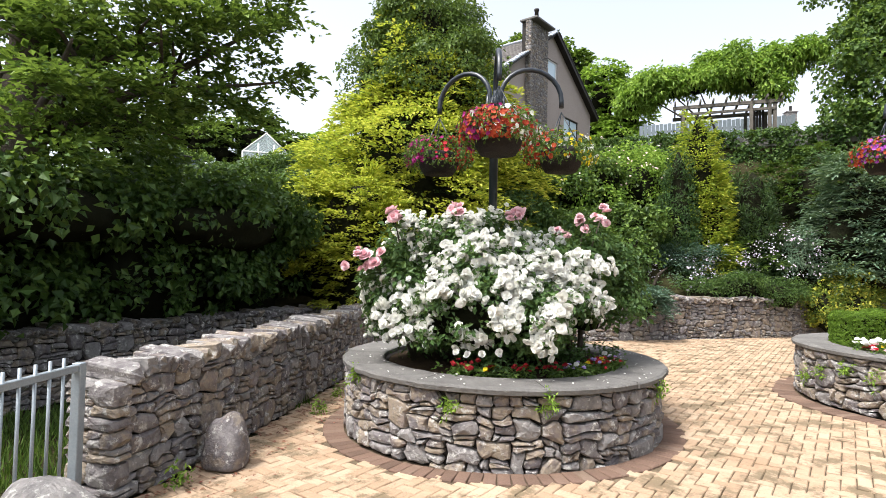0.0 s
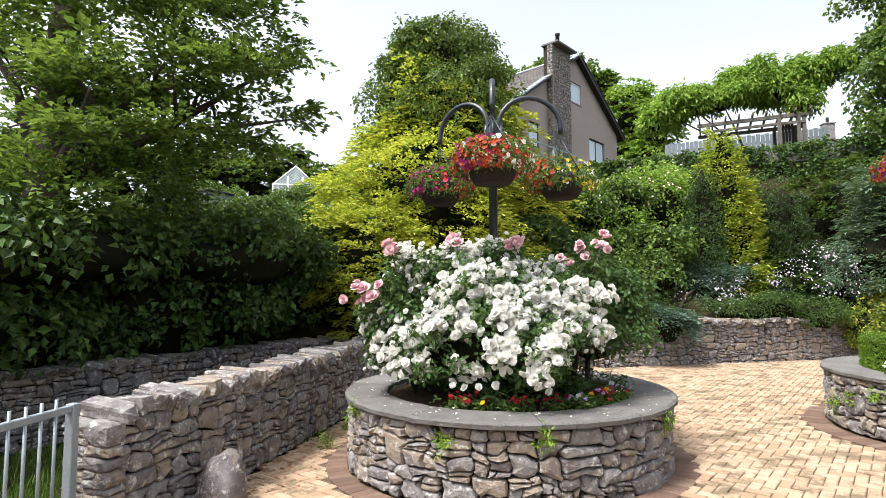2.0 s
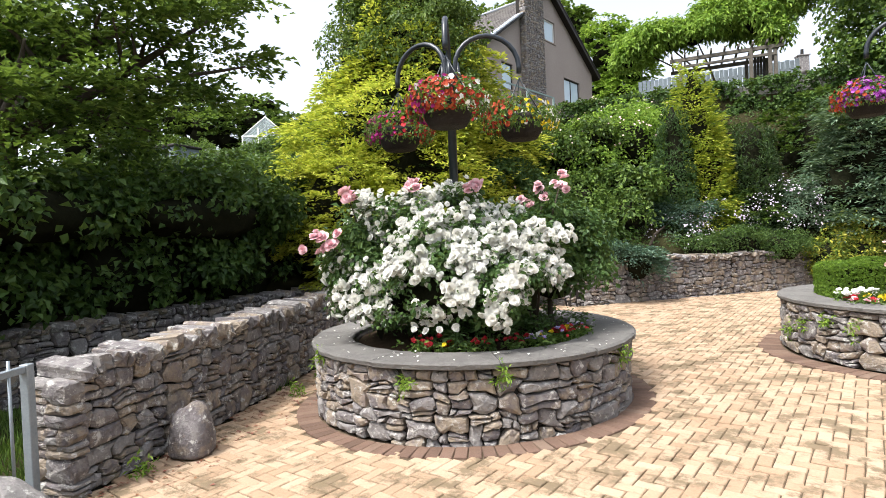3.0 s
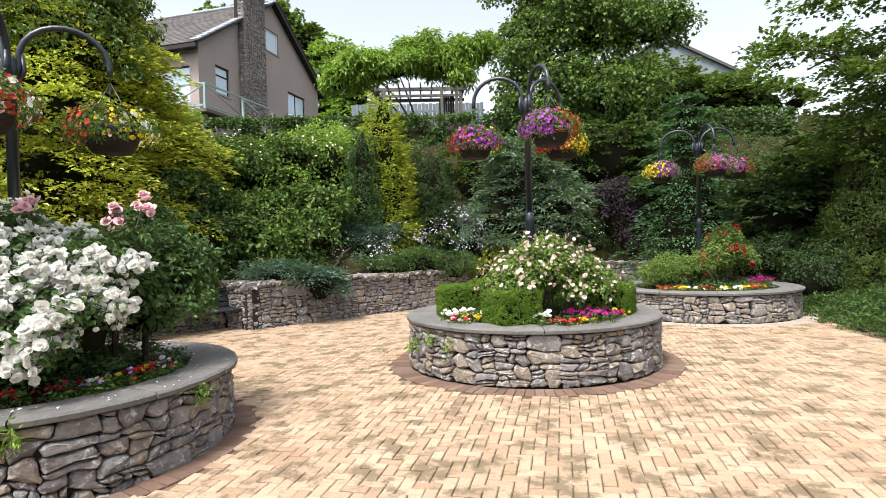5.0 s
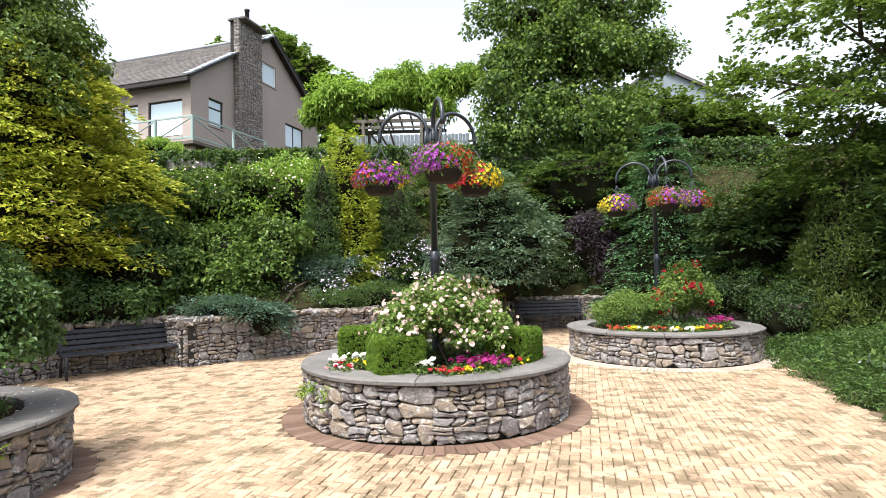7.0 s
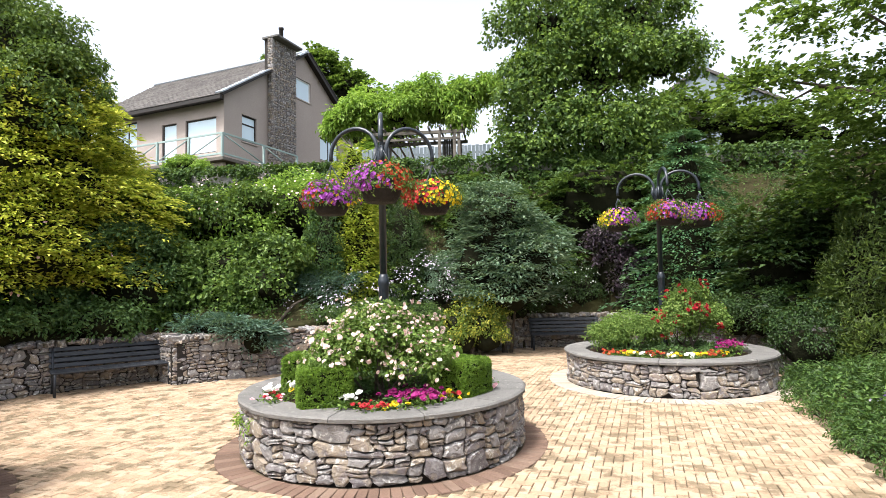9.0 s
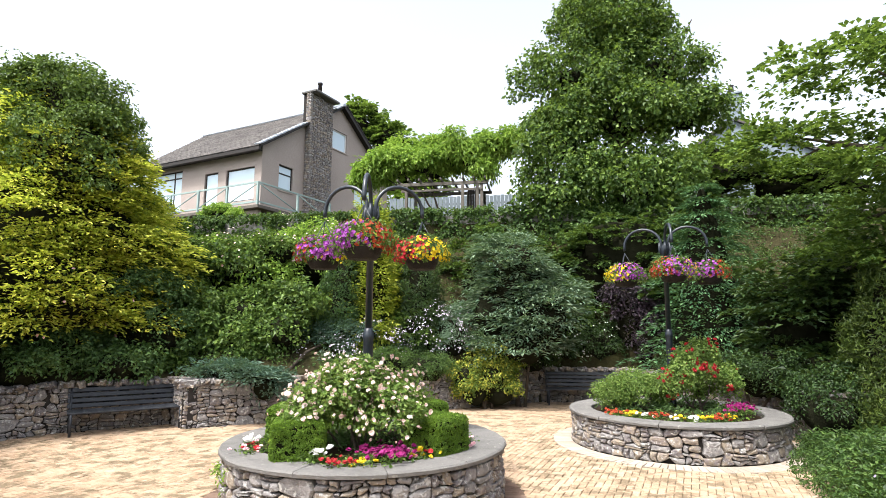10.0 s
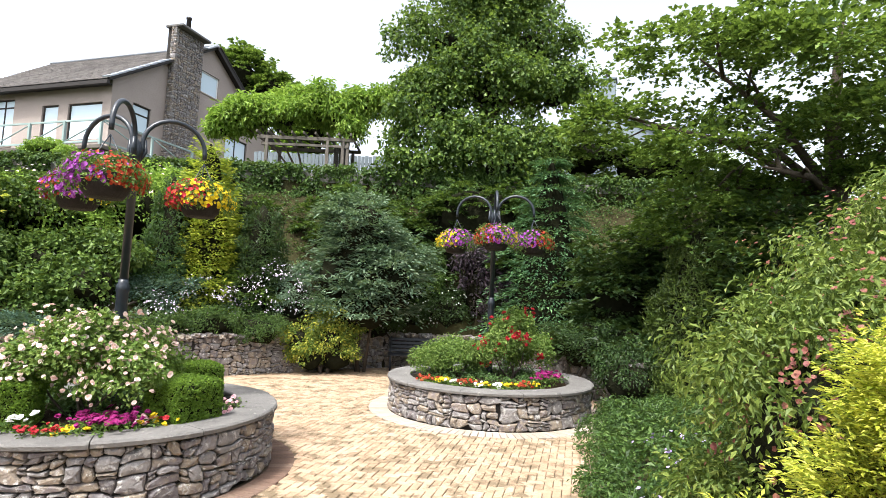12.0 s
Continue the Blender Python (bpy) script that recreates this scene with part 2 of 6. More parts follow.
P_PINK = leafy("pink_petal", [(0.70, 0.36, 0.40), (0.78, 0.50, 0.54), (0.82, 0.64, 0.66)], 0.25, 0.6, petals=True)
P_BLUSH = leafy("blush_petal", [(0.72, 0.45, 0.42), (0.80, 0.64, 0.58), (0.82, 0.76, 0.70)], 0.25, 0.6, petals=True)
P_RED = leafy("red_petal", [(0.26, 0.010, 0.02), (0.42, 0.025, 0.035), (0.55, 0.08, 0.08)], 0.2, 0.6, petals=True)
P_ORANGE = leafy("orange_petal", [(0.20, 0.015, 0.012), (0.32, 0.045, 0.02), (0.42, 0.12, 0.045)], 0.2, 0.6, petals=True)
P_MAGENTA = leafy("magenta_petal", [(0.15, 0.006, 0.06), (0.25, 0.015, 0.12), (0.34, 0.05, 0.21)], 0.2, 0.6, petals=True)
P_VIOLET = leafy("violet_petal", [(0.13, 0.015, 0.15), (0.27, 0.05, 0.30), (0.42, 0.16, 0.46)], 0.2, 0.6, petals=True)
P_YELLOW = leafy("yellow_petal", [(0.50, 0.34, 0.01), (0.66, 0.50, 0.02), (0.76, 0.64, 0.06)], 0.2, 0.6, petals=True)
P_LILAC = leafy("lilac_petal", [(0.30, 0.20, 0.46), (0.42, 0.32, 0.60), (0.56, 0.47, 0.70)], 0.2, 0.6, petals=True)

# ---------------------------------------------------------------- foliage tools
def unit(v):
    return v / np.maximum(np.linalg.norm(v, axis=-1, keepdims=True), 1e-9)


def rand_dirs(n):
    return unit(RNG.normal(size=(n, 3)))


def leaf_faces(P, N, A, length, width, fold=0.25):
    """Folded pointed leaves: at P, facing N, growing along A. Returns vertices and triangles."""
    n = len(P)
    A = unit(A - N * (A * N).sum(1, keepdims=True))
    S = np.cross(N, A)
    L = (length * RNG.uniform(0.65, 1.25, n))[:, None]
    W = L * width
    v = np.empty((n, 4, 3))
    v[:, 0] = P
    v[:, 1] = P + A * L * 0.45 + S * W * 0.5 + N * W * fold
    v[:, 2] = P + A * L - N * L * 0.12
    v[:, 3] = P + A * L * 0.45 - S * W * 0.5 + N * W * fold
    i = np.arange(n)[:, None] * 4
    f = np.concatenate([i + [0, 2, 1], i + [0, 3, 2]], 0)
    return v.reshape(-1, 3), f


def tufts(C, N, R, per, length, width, droop=0.35, spread=1.0):
    """Leaves in tufts: tuft centres C with outward N and radius R, a number of leaves each."""
    k = len(C)
    c = np.repeat(C, per, 0)
    nn = np.repeat(N, per, 0)
    r = np.repeat(R, per)[:, None]
    d = unit(rand_dirs(k * per) + nn * 0.55)
    P = c + d * r * RNG.uniform(0.35, 1.0, (k * per, 1))
    face = unit(d * 0.6 + nn * 0.4 + rand_dirs(k * per) * spread + [0, 0, 0.35])
    grow = unit(d + rand_dirs(k * per) * 0.7 + np.array([0, 0, -droop]))
    return leaf_faces(P, face, grow, length, width)


def sprays(C, N, R, per, length, width, droop=0.3):
    """Flat boughs: fans of leaves reaching out from C, their faces to the sky, tips hanging a little."""
    k = len(C)
    out = unit(N * [1, 1, 0.3] + rand_dirs(k) * 0.3)
    side = unit(np.cross(out, [[0, 0, 1.0]]))
    up = np.cross(side, out)
    u, w = RNG.uniform(-0.3, 1.0, (k, per, 1)), RNG.uniform(-1, 1, (k, per, 1))
    r = R[:, None, None]
    P = C[:, None] + out[:, None] * u * r + side[:, None] * w * r * 0.62 * (1.1 - 0.6 * np.abs(u)) + np.array([0, 0, -droop]) * r * np.maximum(u, 0) ** 2 + RNG.normal(0, 0.05, (k, per, 3)) * r
    P = P.reshape(-1, 3)
    grow = (out[:, None] + side[:, None] * w * 0.9).reshape(-1, 3) + rand_dirs(k * per) * 0.45 + [0, 0, -droop * 0.6]
    face = np.repeat(unit(up + [[0, 0, 0.5]]), per, 0) + rand_dirs(k * per) * 0.45
    return leaf_faces(P, unit(face), unit(grow), length, width)


def blob_points(blobs, k, loose=0.11):
    """Tuft centres over the skins of lumpy ellipsoids (centre, radii), gathered into clumps with hollows between them."""
    w = np.array([(b[1][0] * b[1][1] + b[1][0] * b[1][2] + b[1][1] * b[1][2]) for b in blobs])
    counts = np.maximum(2, (1.7 * k * w / w.sum()).astype(int))
    C, N = [], []
    for (c, r), m in zip(blobs, counts):
        d = rand_dirs(m)
        low = d[:, 2] < -0.35
        d[low, 2] *= -0.6
        d = unit(d)
        lump = np.array([0.30 * noise.noise(Vector(x * 2.3) + Vector(c)) for x in d])[:, None]
        skin = np.array(c) + d * np.array(r) * (1 + lump)
        g = np.array([noise.noise(Vector(q * 1.6)) + 0.8 * noise.noise(Vector(q * 4.1)) for q in skin])
        keep = np.argsort(-(g + RNG.normal(0, 0.16, m)))[:max(1, int(m / 1.7))]
        rad = (1 + lump[keep] + 0.26 * g[keep, None]) * (1 - np.abs(RNG.normal(0, loose, (len(keep), 1))))
        C.append(np.array(c) + d[keep] * np.array(r) * rad)
        N.append(unit(d[keep] / np.array(r)))
    return np.concatenate(C), np.concatenate(N)


def knobbly(blobs, seed, count=6, low=0.28, high=0.5):
    """Breaks up even outlines: smaller lumps budding from each body."""
    rnd = random.Random(seed)
    out = []
    for c, r in blobs:
        out.append((c, tuple(q * 0.88 for q in r)))
        for k in range(count):
            a, b = rnd.uniform(0, 2 * math.pi), rnd.uniform(-0.25, 1.0)
            h = math.sqrt(max(0.0, 1 - b * b))
            s = rnd.uniform(low, high)
            out.append(((c[0] + r[0] * 0.85 * h * math.cos(a), c[1] + r[1] * 0.85 * h * math.sin(a), c[2] + r[2] * 0.85 * b), (r[0] * s, r[1] * s, r[2] * s)))
    return out


def core(parent, blobs, mat, shrink=0.74, name="inner_shade_body"):
    """The shade inside a plant, as near-black lumpy bodies a little smaller than its skin."""
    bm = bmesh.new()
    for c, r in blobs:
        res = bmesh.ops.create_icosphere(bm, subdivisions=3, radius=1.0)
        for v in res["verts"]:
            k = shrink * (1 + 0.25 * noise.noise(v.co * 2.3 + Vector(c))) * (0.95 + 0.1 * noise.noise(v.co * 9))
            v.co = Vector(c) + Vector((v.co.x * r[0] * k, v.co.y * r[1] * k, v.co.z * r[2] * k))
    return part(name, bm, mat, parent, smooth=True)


def bush(parent, blobs, leaves, mat, length=0.06, width=0.6, tuft=0.14, per=24, droop=0.35, inner=None, shrink=0.7, name="foliage", flat=False, bodies=None, loose=0.11):
    C, N = blob_points(blobs, max(4, leaves // per), loose)
    v, f = (sprays if flat else tufts)(C, N, tuft * RNG.uniform(0.6, 1.3, len(C)), per, length, width, droop)
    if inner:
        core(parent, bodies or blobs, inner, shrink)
    return part_np(name, v, f, mat, parent)


def cone_points(base, height, radius, k, power=0.8, lean=(0, 0), wild=0.5):
    u = 1 - np.sqrt(RNG.uniform(0, 1, k))
    a = RNG.uniform(0, 2 * np.pi, k)
    lump = np.array([noise.noise(Vector((math.cos(x) * 1.6, math.sin(x) * 1.6, y * 6)) + Vector(base)) for x, y in zip(a, u)])
    r = radius * (1 - u) ** power * (1 + wild * lump) * (1 - np.abs(RNG.normal(0, 0.1, k)))
    C = np.stack([base[0] + r * np.cos(a) + lean[0] * u, base[1] + r * np.sin(a) + lean[1] * u, base[2] + u * height], 1)
    N = unit(np.stack([np.cos(a), np.sin(a), np.full(k, 0.3)], 1))
    return C, N


def cone_bush(parent, base, height, radius, leaves, mat, length=0.12, width=0.4, tuft=0.2, per=24, droop=0.6, power=0.8, inner=None, name="foliage", shrink=0.8, flat=False, wild=0.5):
    C, N = cone_points(base, height, radius, leaves // per, power, wild=wild)
    v, f = (sprays if flat else tufts)(C, N, tuft * RNG.uniform(0.6, 1.3, len(C)), per, length, width, droop)
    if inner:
        # inner cone coloured near black as the shade behind the sprays
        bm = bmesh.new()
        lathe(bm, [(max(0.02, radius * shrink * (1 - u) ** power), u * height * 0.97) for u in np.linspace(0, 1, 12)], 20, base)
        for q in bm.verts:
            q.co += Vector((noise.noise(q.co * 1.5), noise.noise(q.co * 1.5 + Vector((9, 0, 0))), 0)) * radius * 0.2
        part("inner_shade_body", bm, inner, parent, smooth=True)
    return part_np(name, v, f, mat, parent)


def flowers(P, N, size, petals=6, layers=2, cup=0.35):
    """Blossoms: petal rosettes at P facing N."""
    V, F, off = [], [], 0
    n = len(P)
    A0 = unit(np.cross(N, rand_dirs(n)))
    B0 = np.cross(N, A0)
    S = size * RNG.uniform(0.6, 1.25, n)
    for lay in range(layers):
        for k in range(petals):
            a = 2 * np.pi * (k + 0.5 * lay) / petals + RNG.uniform(-0.2, 0.2, n)
            A = unit(A0 * np.cos(a)[:, None] + B0 * np.sin(a)[:, None] + rand_dirs(n) * 0.22)
            L = S * (0.5 - 0.09 * lay) * RNG.uniform(0.8, 1.15, n)
            lift = cup + 0.5 * lay
            d = unit(A + N * lift)
            face = unit(N - A * lift)
            side = np.cross(face, d)
            w = (L * 0.62)[:, None]
            L = L[:, None]
            base = P + N * (0.05 * size * lay)
            v = np.stack([base, base + d * L * 0.6 + side * w, base + d * L + side * w * 0.35, base + d * L - side * w * 0.35, base + d * L * 0.6 - side * w], 1)
            i = np.arange(n)[:, None] * 5 + off
            V.append(v.reshape(-1, 3))
            F += np.concatenate([i + [0, 1, 2], i + [0, 2, 3], i + [0, 3, 4]], 0).tolist()
            off += 5 * n
    return np.concatenate(V), F


def inside(poly, x, y):
    x, y = np.asarray(x, float), np.asarray(y, float)
    ok = np.zeros(x.shape, bool)
    for (x0, y0), (x1, y1) in zip(poly, poly[1:] + poly[:1]):
        hit = ((y0 > y) != (y1 > y)) & (x < (x1 - x0) * (y - y0) / (y1 - y0 + 1e-12) + x0)
        ok ^= hit
    return ok


def line_distance(line, x, y):
    best = np.full(np.shape(x), 1e9)
    for (x0, y0), (x1, y1) in zip(line, line[1:]):
        dx, dy = x1 - x0, y1 - y0
        t = np.clip(((x - x0) * dx + (y - y0) * dy) / (dx * dx + dy * dy), 0, 1)
        best = np.minimum(best, np.hypot(x - x0 - t * dx, y - y0 - t * dy))
    return best


# ---------------------------------------------------------------- plan
P1, P2, P3 = (-1.23, 5.12), (3.65, 7.84), (8.15, 11.95)
LEFT_WALL = [(-2.98, 2.12), (-3.2, 3.4), (-3.86, 6.1), (-4.55, 8.7)]
BACK_WALL = [(-4.55, 8.75), (-3.55, 10.4), (-2.0, 11.95), (-1.35, 11.45), (1.8, 14.05), (4.6, 16.3), (5.7, 17.25), (7.7, 17.4), (9.35, 16.0), (10.4, 13.9), (10.75, 11.9)]
RIGHT_BED = [(10.75, 11.9), (10.2, 11.3), (9.6, 10.0), (9.05, 8.1), (8.75, 7.0), (8.7, 5.0), (8.9, 2.5), (9.6, -1.0), (10.5, -7.0)]
PLAZA = LEFT_WALL[:-1] + BACK_WALL[:-1] + RIGHT_BED + [(-6.0, -7.0), (-4.2, -1.0), (-3.3, 1.0)]
BANK_TOP = 6.0


def dip(x, y=5.0):
    """The court falls gently towards the gate."""
    return -0.025 * np.maximum(0.0, 2.5 - np.clip(np.asarray(x, float), -4.5, 99)) * np.clip((10.5 - np.asarray(y, float)) / 4.0, 0.0, 1.0)


def ground_height(x, y):
    x, y = np.asarray(x, float), np.asarray(y, float)
    bumps = 0.06 * np.sin(x * 1.7 + y) * np.sin(y * 1.3 - x * 0.6)
    d = line_distance(BACK_WALL, x, y)
    t = d / (d + np.maximum(20.1 - y, 0.001))
    bank = np.where(d < 0.32, -0.16, 0.80 + 4.6 * np.clip(t, 0, 1) + bumps)
    bank = np.where(y > 20.1, BANK_TOP + np.clip((y - 22) * 0.05, 0, 6), bank)
    dl = np.clip((-6.3 - x) / 8.0, 0, 1)
    left = np.where(x < -6.3, 0.65 + 2.9 * dl + bumps, -0.2)
    left = np.where(y > 20.1, np.maximum(left, BANK_TOP + np.clip((y - 22) * 0.05, 0, 6)), left)
    dr = line_distance(RIGHT_BED, x, y)
    right = 0.02 + np.minimum(dr * 0.28, 3.2) + bumps * 0.5
    z = np.where(x < -4.0, left, bank)
    beyond_right = (x > 8.6) & (y < 11.9)
    z = np.where(beyond_right, right, z)
    side = (x > 10.75) & (y >= 11.9) & (y < 20.1)
    z = np.where(side, np.maximum(right, bank), z)
    z = np.where((y < 8.7) & (x < -2.5) & (x > -6.3), -0.2, z)
    z = np.where((y <= -6) & (x <= 8.7), -0.2, z)
    z = np.where(inside(PLAZA, x, y), -0.014 + dip(x, y), z)
    return z


def axis(lo, hi, step):
    fine = np.arange(lo, hi + step, step)
    grow = np.array([1, 2.5, 5, 9, 15, 25, 45, 80, 150, 300, 700])
    return np.concatenate([lo - grow[::-1], fine, hi + grow])


def build_ground():
    xs, ys = axis(-16, 18, 0.25), axis(-9, 24, 0.25)
    X, Y = np.meshgrid(xs, ys)
    Z = ground_height(X, Y)
    nx, ny = len(xs), len(ys)
    v = np.stack([X, Y, Z], -1).reshape(-1, 3)
    i = (np.arange(ny - 1)[:, None] * nx + np.arange(nx - 1)).reshape(-1, 1)
    f = i + [0, 1, nx + 1, nx]
    ob = new("ground", mesh_from("ground", v, f, [M_EARTH, M_JOINT]))
    mid = v[f].mean(1)
    ob.data.polygons.foreach_set("material_index", inside(PLAZA, mid[:, 0], mid[:, 1]).astype(np.int32))
    tagged(ob, "dark leafy earth banks round a sandy courtyard bed", "ground", kind="structure")


build_ground()


# ---------------------------------------------------------------- rubble stonework
def stone_mesh(seed):
    """A rough block about one unit in x and z, its face towards -y, with a chipped, bulging front."""
    r = random.Random(seed)
    ring = []
    for cx, cz in ((0.5, -0.5), (0.5, 0.5), (-0.5, 0.5), (-0.5, -0.5)):
        ax, az = r.choice((0.04, 0.12, 0.2, 0.34)) * r.uniform(0.7, 1.2), r.choice((0.05, 0.14, 0.24, 0.36)) * r.uniform(0.7, 1.2)
        first, second = (cx - math.copysign(ax, cx), cz), (cx, cz - math.copysign(az, cz))
        ring += [first, second] if cx * cz < 0 else [second, first]
        mx, mz = {(0.5, -0.5): (0.5, 0.0), (0.5, 0.5): (0.0, 0.5), (-0.5, 0.5): (-0.5, 0.0), (-0.5, -0.5): (0.0, -0.5)}[cx, cz]
        ring.append((mx * r.uniform(0.86, 1.04) + (r.uniform(-0.1, 0.1) if mx == 0 else 0), mz * r.uniform(0.84, 1.06) + (r.uniform(-0.1, 0.1) if mz == 0 else 0)))
    n = len(ring)
    tip, tilt = r.uniform(-0.16, 0.16), r.uniform(-0.16, 0.16)
    v = [(x, 0.5, z) for x, z in ring]
    v += [(x, -0.30 + r.uniform(-0.05, 0.05), z) for x, z in ring]
    v += [(x * r.uniform(0.84, 0.95), -0.44 + tip * x + tilt * z + r.uniform(-0.05, 0.05), z * r.uniform(0.82, 0.95)) for x, z in ring]
    v.append((r.uniform(-0.15, 0.15), -0.5 + r.uniform(-0.06, 0.04), r.uniform(-0.15, 0.15)))
    f = []
    for k in range(n):
        j = (k + 1) % n
        f += [(k, j, n + j, n + k), (n + k, n + j, 2 * n + j, 2 * n + k), (2 * n + k, 2 * n + j, 3 * n)]
    me = mesh_from("stone", v, f, M_STONE)
    return me


STONES = [stone_mesh(s) for s in range(26)]


def rubble(w, h, rnd, big=0.42, small=0.05):
    """Random rubble: a rectangle cut into stones of uneven size. Returns (x, z, width, height)."""
    out, todo = [], [(0.0, 0.0, w, h)]
    while todo:
        x, z, a, b = todo.pop()
        wide = rnd.uniform(0.12, big)
        tall = rnd.choice((0.07, 0.10, 0.15, 0.19, 0.25))
        if a > 1.0 or (a > wide and a / b > rnd.uniform(0.8, 2.3)):
            k = rnd.uniform(0.35, 0.65)
            todo += [(x, z, a * k, b), (x + a * k, z, a * (1 - k), b)]
        elif b > tall:
            k = rnd.uniform(0.25, 0.75)
            if min(b * k, b * (1 - k)) < small:
                k = 0.5
            todo += [(x, z, a, b * k), (x, z + b * k, a, b * (1 - k))]
        else:
            out.append((x, z, a, b))
    return out


def warp(u, v, seed):
    """Bends the joints of a wall, so that neighbouring stones share uneven edges."""
    q = Vector((u * 5.5, v * 7.0, seed * 3.7))
    w = Vector((u * 15.0, v * 18.0, seed * 5.1))
    return (u + 0.075 * noise.noise(q) + 0.022 * noise.noise(w), v + 0.055 * noise.noise(q + Vector((40, 0, 0))) + 0.018 * noise.noise(w + Vector((70, 0, 0))))


def lay_stone(parent, rnd, place, width, height, depth, uv=(0.0, 0.0), seed=0, limits=(-9.0, 9.0)):
    """One rough stone: an uneven, chipped outline with a bulging, tilted face towards -y."""
    a, b = width / 2, height / 2
    gap = rnd.uniform(0.003, 0.007)
    small = min(a, b)
    ring = []
    for cx, cz in ((1, -1), (1, 1), (-1, 1), (-1, -1)):
        k = small * rnd.choice((0.12, 0.25, 0.4, 0.65))
        kx, kz = k * rnd.uniform(0.6, 1.5), k * rnd.uniform(0.6, 1.2)
        first, second = (cx * (a - min(kx, a * 0.8)), cz * b), (cx * a, cz * (b - min(kz, b * 0.8)))
        ring += [first, second] if cx * cz < 0 else [second, first]
        ring.append({(1, -1): (a, 0.0), (1, 1): (0.0, b), (-1, 1): (-a, 0.0), (-1, -1): (0.0, -b)}[cx, cz])
    pts = []
    for x, z in ring:
        u, v = warp(uv[0] + x, uv[1] + z, seed)
        v = min(max(v, limits[0]), limits[1])
        pts.append((u - uv[0] - math.copysign(gap, x), v - uv[1] - math.copysign(gap, z)))
    n = len(pts)
    mx, mz = sum(p[0] for p in pts) / n, sum(p[1] for p in pts) / n
    tip, tilt, out = rnd.uniform(-0.22, 0.22), rnd.uniform(-0.25, 0.25), rnd.uniform(-0.014, 0.012)
    v = [(x, depth * 0.5, z) for x, z in pts]
    v += [(x, out - depth * rnd.uniform(0.22, 0.34), z) for x, z in pts]
    inset = min(0.022, small * 0.4)
    for x, z in pts:
        s = 1 - inset * rnd.uniform(0.5, 1.6) / max(math.hypot(x - mx, z - mz), 0.02)
        x, z = mx + (x - mx) * s, mz + (z - mz) * s
        v.append((x, out - depth * rnd.uniform(0.40, 0.47) + tip * (x - mx) * 0.3 + tilt * (z - mz) * 0.3, z))
    v.append((mx + rnd.uniform(-0.3, 0.3) * a, out - depth * rnd.uniform(0.44, 0.54), mz + rnd.uniform(-0.3, 0.3) * b))
    f = []
    for k in range(n):
        j = (k + 1) % n
        f += [(k, j, n + j, n + k), (n + k, n + j, 2 * n + j, 2 * n + k), (2 * n + k, 2 * n + j, 3 * n)]
    ob = new("stone", mesh_from("stone", v, f, M_STONE))
    ob.parent = parent
    ob.matrix_local = place
    return ob


def rubble_wall(name, line, height, thick, label, seed, inner_left=True, cope=True, cap_h=0.12, small=0.05, foot=0.0):
    """A rubble wall along a line, stones on the side facing the court, rough coping stones on top."""
    rnd = random.Random(seed)
    w = thing(name, (*line[0], foot), label, "stone wall", kind="structure")
    o = Vector((*line[0], 0))
    bm = bmesh.new()
    for (x0, y0), (x1, y1) in zip(line, line[1:]):
        d = Vector((x1 - x0, y1 - y0, 0))
        ln = d.length
        ang = math.degrees(math.atan2(d.y, d.x))
        base = pose(x0 - o.x, y0 - o.y, 0, 0, 0, ang)
        box(bm, (-0.04, 0.05, -0.3), (ln + 0.04, thick, height - 0.02), 0, base)
        for x, z, a, b in rubble(ln, height, rnd, small=small):
            lay_stone(w, rnd, base @ Matrix.Translation((x + a / 2, 0.045, z + b / 2)), a, b, 0.13, (x + a / 2, z + b / 2), seed, (0.0, height))
        if cope:
            x = 0.0
            while x < ln:
                a = rnd.uniform(0.06, 0.17)
                hh = cap_h * rnd.uniform(0.7, 1.3)
                c = new("coping_stone", rnd.choice(STONES))
                c.parent = w
                c.matrix_local = base @ Matrix.Translation((x + a / 2, thick * 0.42, height + hh * 0.35)) @ pose(0, 0, 0, rnd.uniform(-7, 7), rnd.uniform(-9, 9), rnd.uniform(-5, 5)) @ Matrix.Diagonal((a * 1.02, thick * 1.12, hh * 1.25, 1))
                x += a
    part("wall_core", bm, M_MORTAR, w)
    # dressed end of the wall
    (x0, y0), (x1, y1) = line[:2]
    end = pose(0, 0, 0, 0, 0, math.degrees(math.atan2(y1 - y0, x1 - x0)) - 90)
    for x, z, a, b in rubble(thick, height, rnd):
        lay_stone(w, rnd, end @ Matrix.Translation((x + a / 2 - thick, -0.03, z + b / 2)), a, b, 0.14)
    return w


rubble_wall("wall_left", LEFT_WALL, 0.83, 0.36, "low grey rubble wall with rough upright coping stones", 3, foot=-0.15)
rubble_wall("wall_far_left", [(-6.1, 0.2), (-6.15, 5.0), (-5.7, 8.6)], 0.82, 0.4, "dark mossy rubble wall at the foot of the ivy bank", 9, cap_h=0.08, foot=-0.2)
rubble_wall("wall_back", BACK_WALL, 1.01, 0.62, "grey brown rubble retaining wall below the planted bank", 5, cap_h=0.09, foot=-0.15)


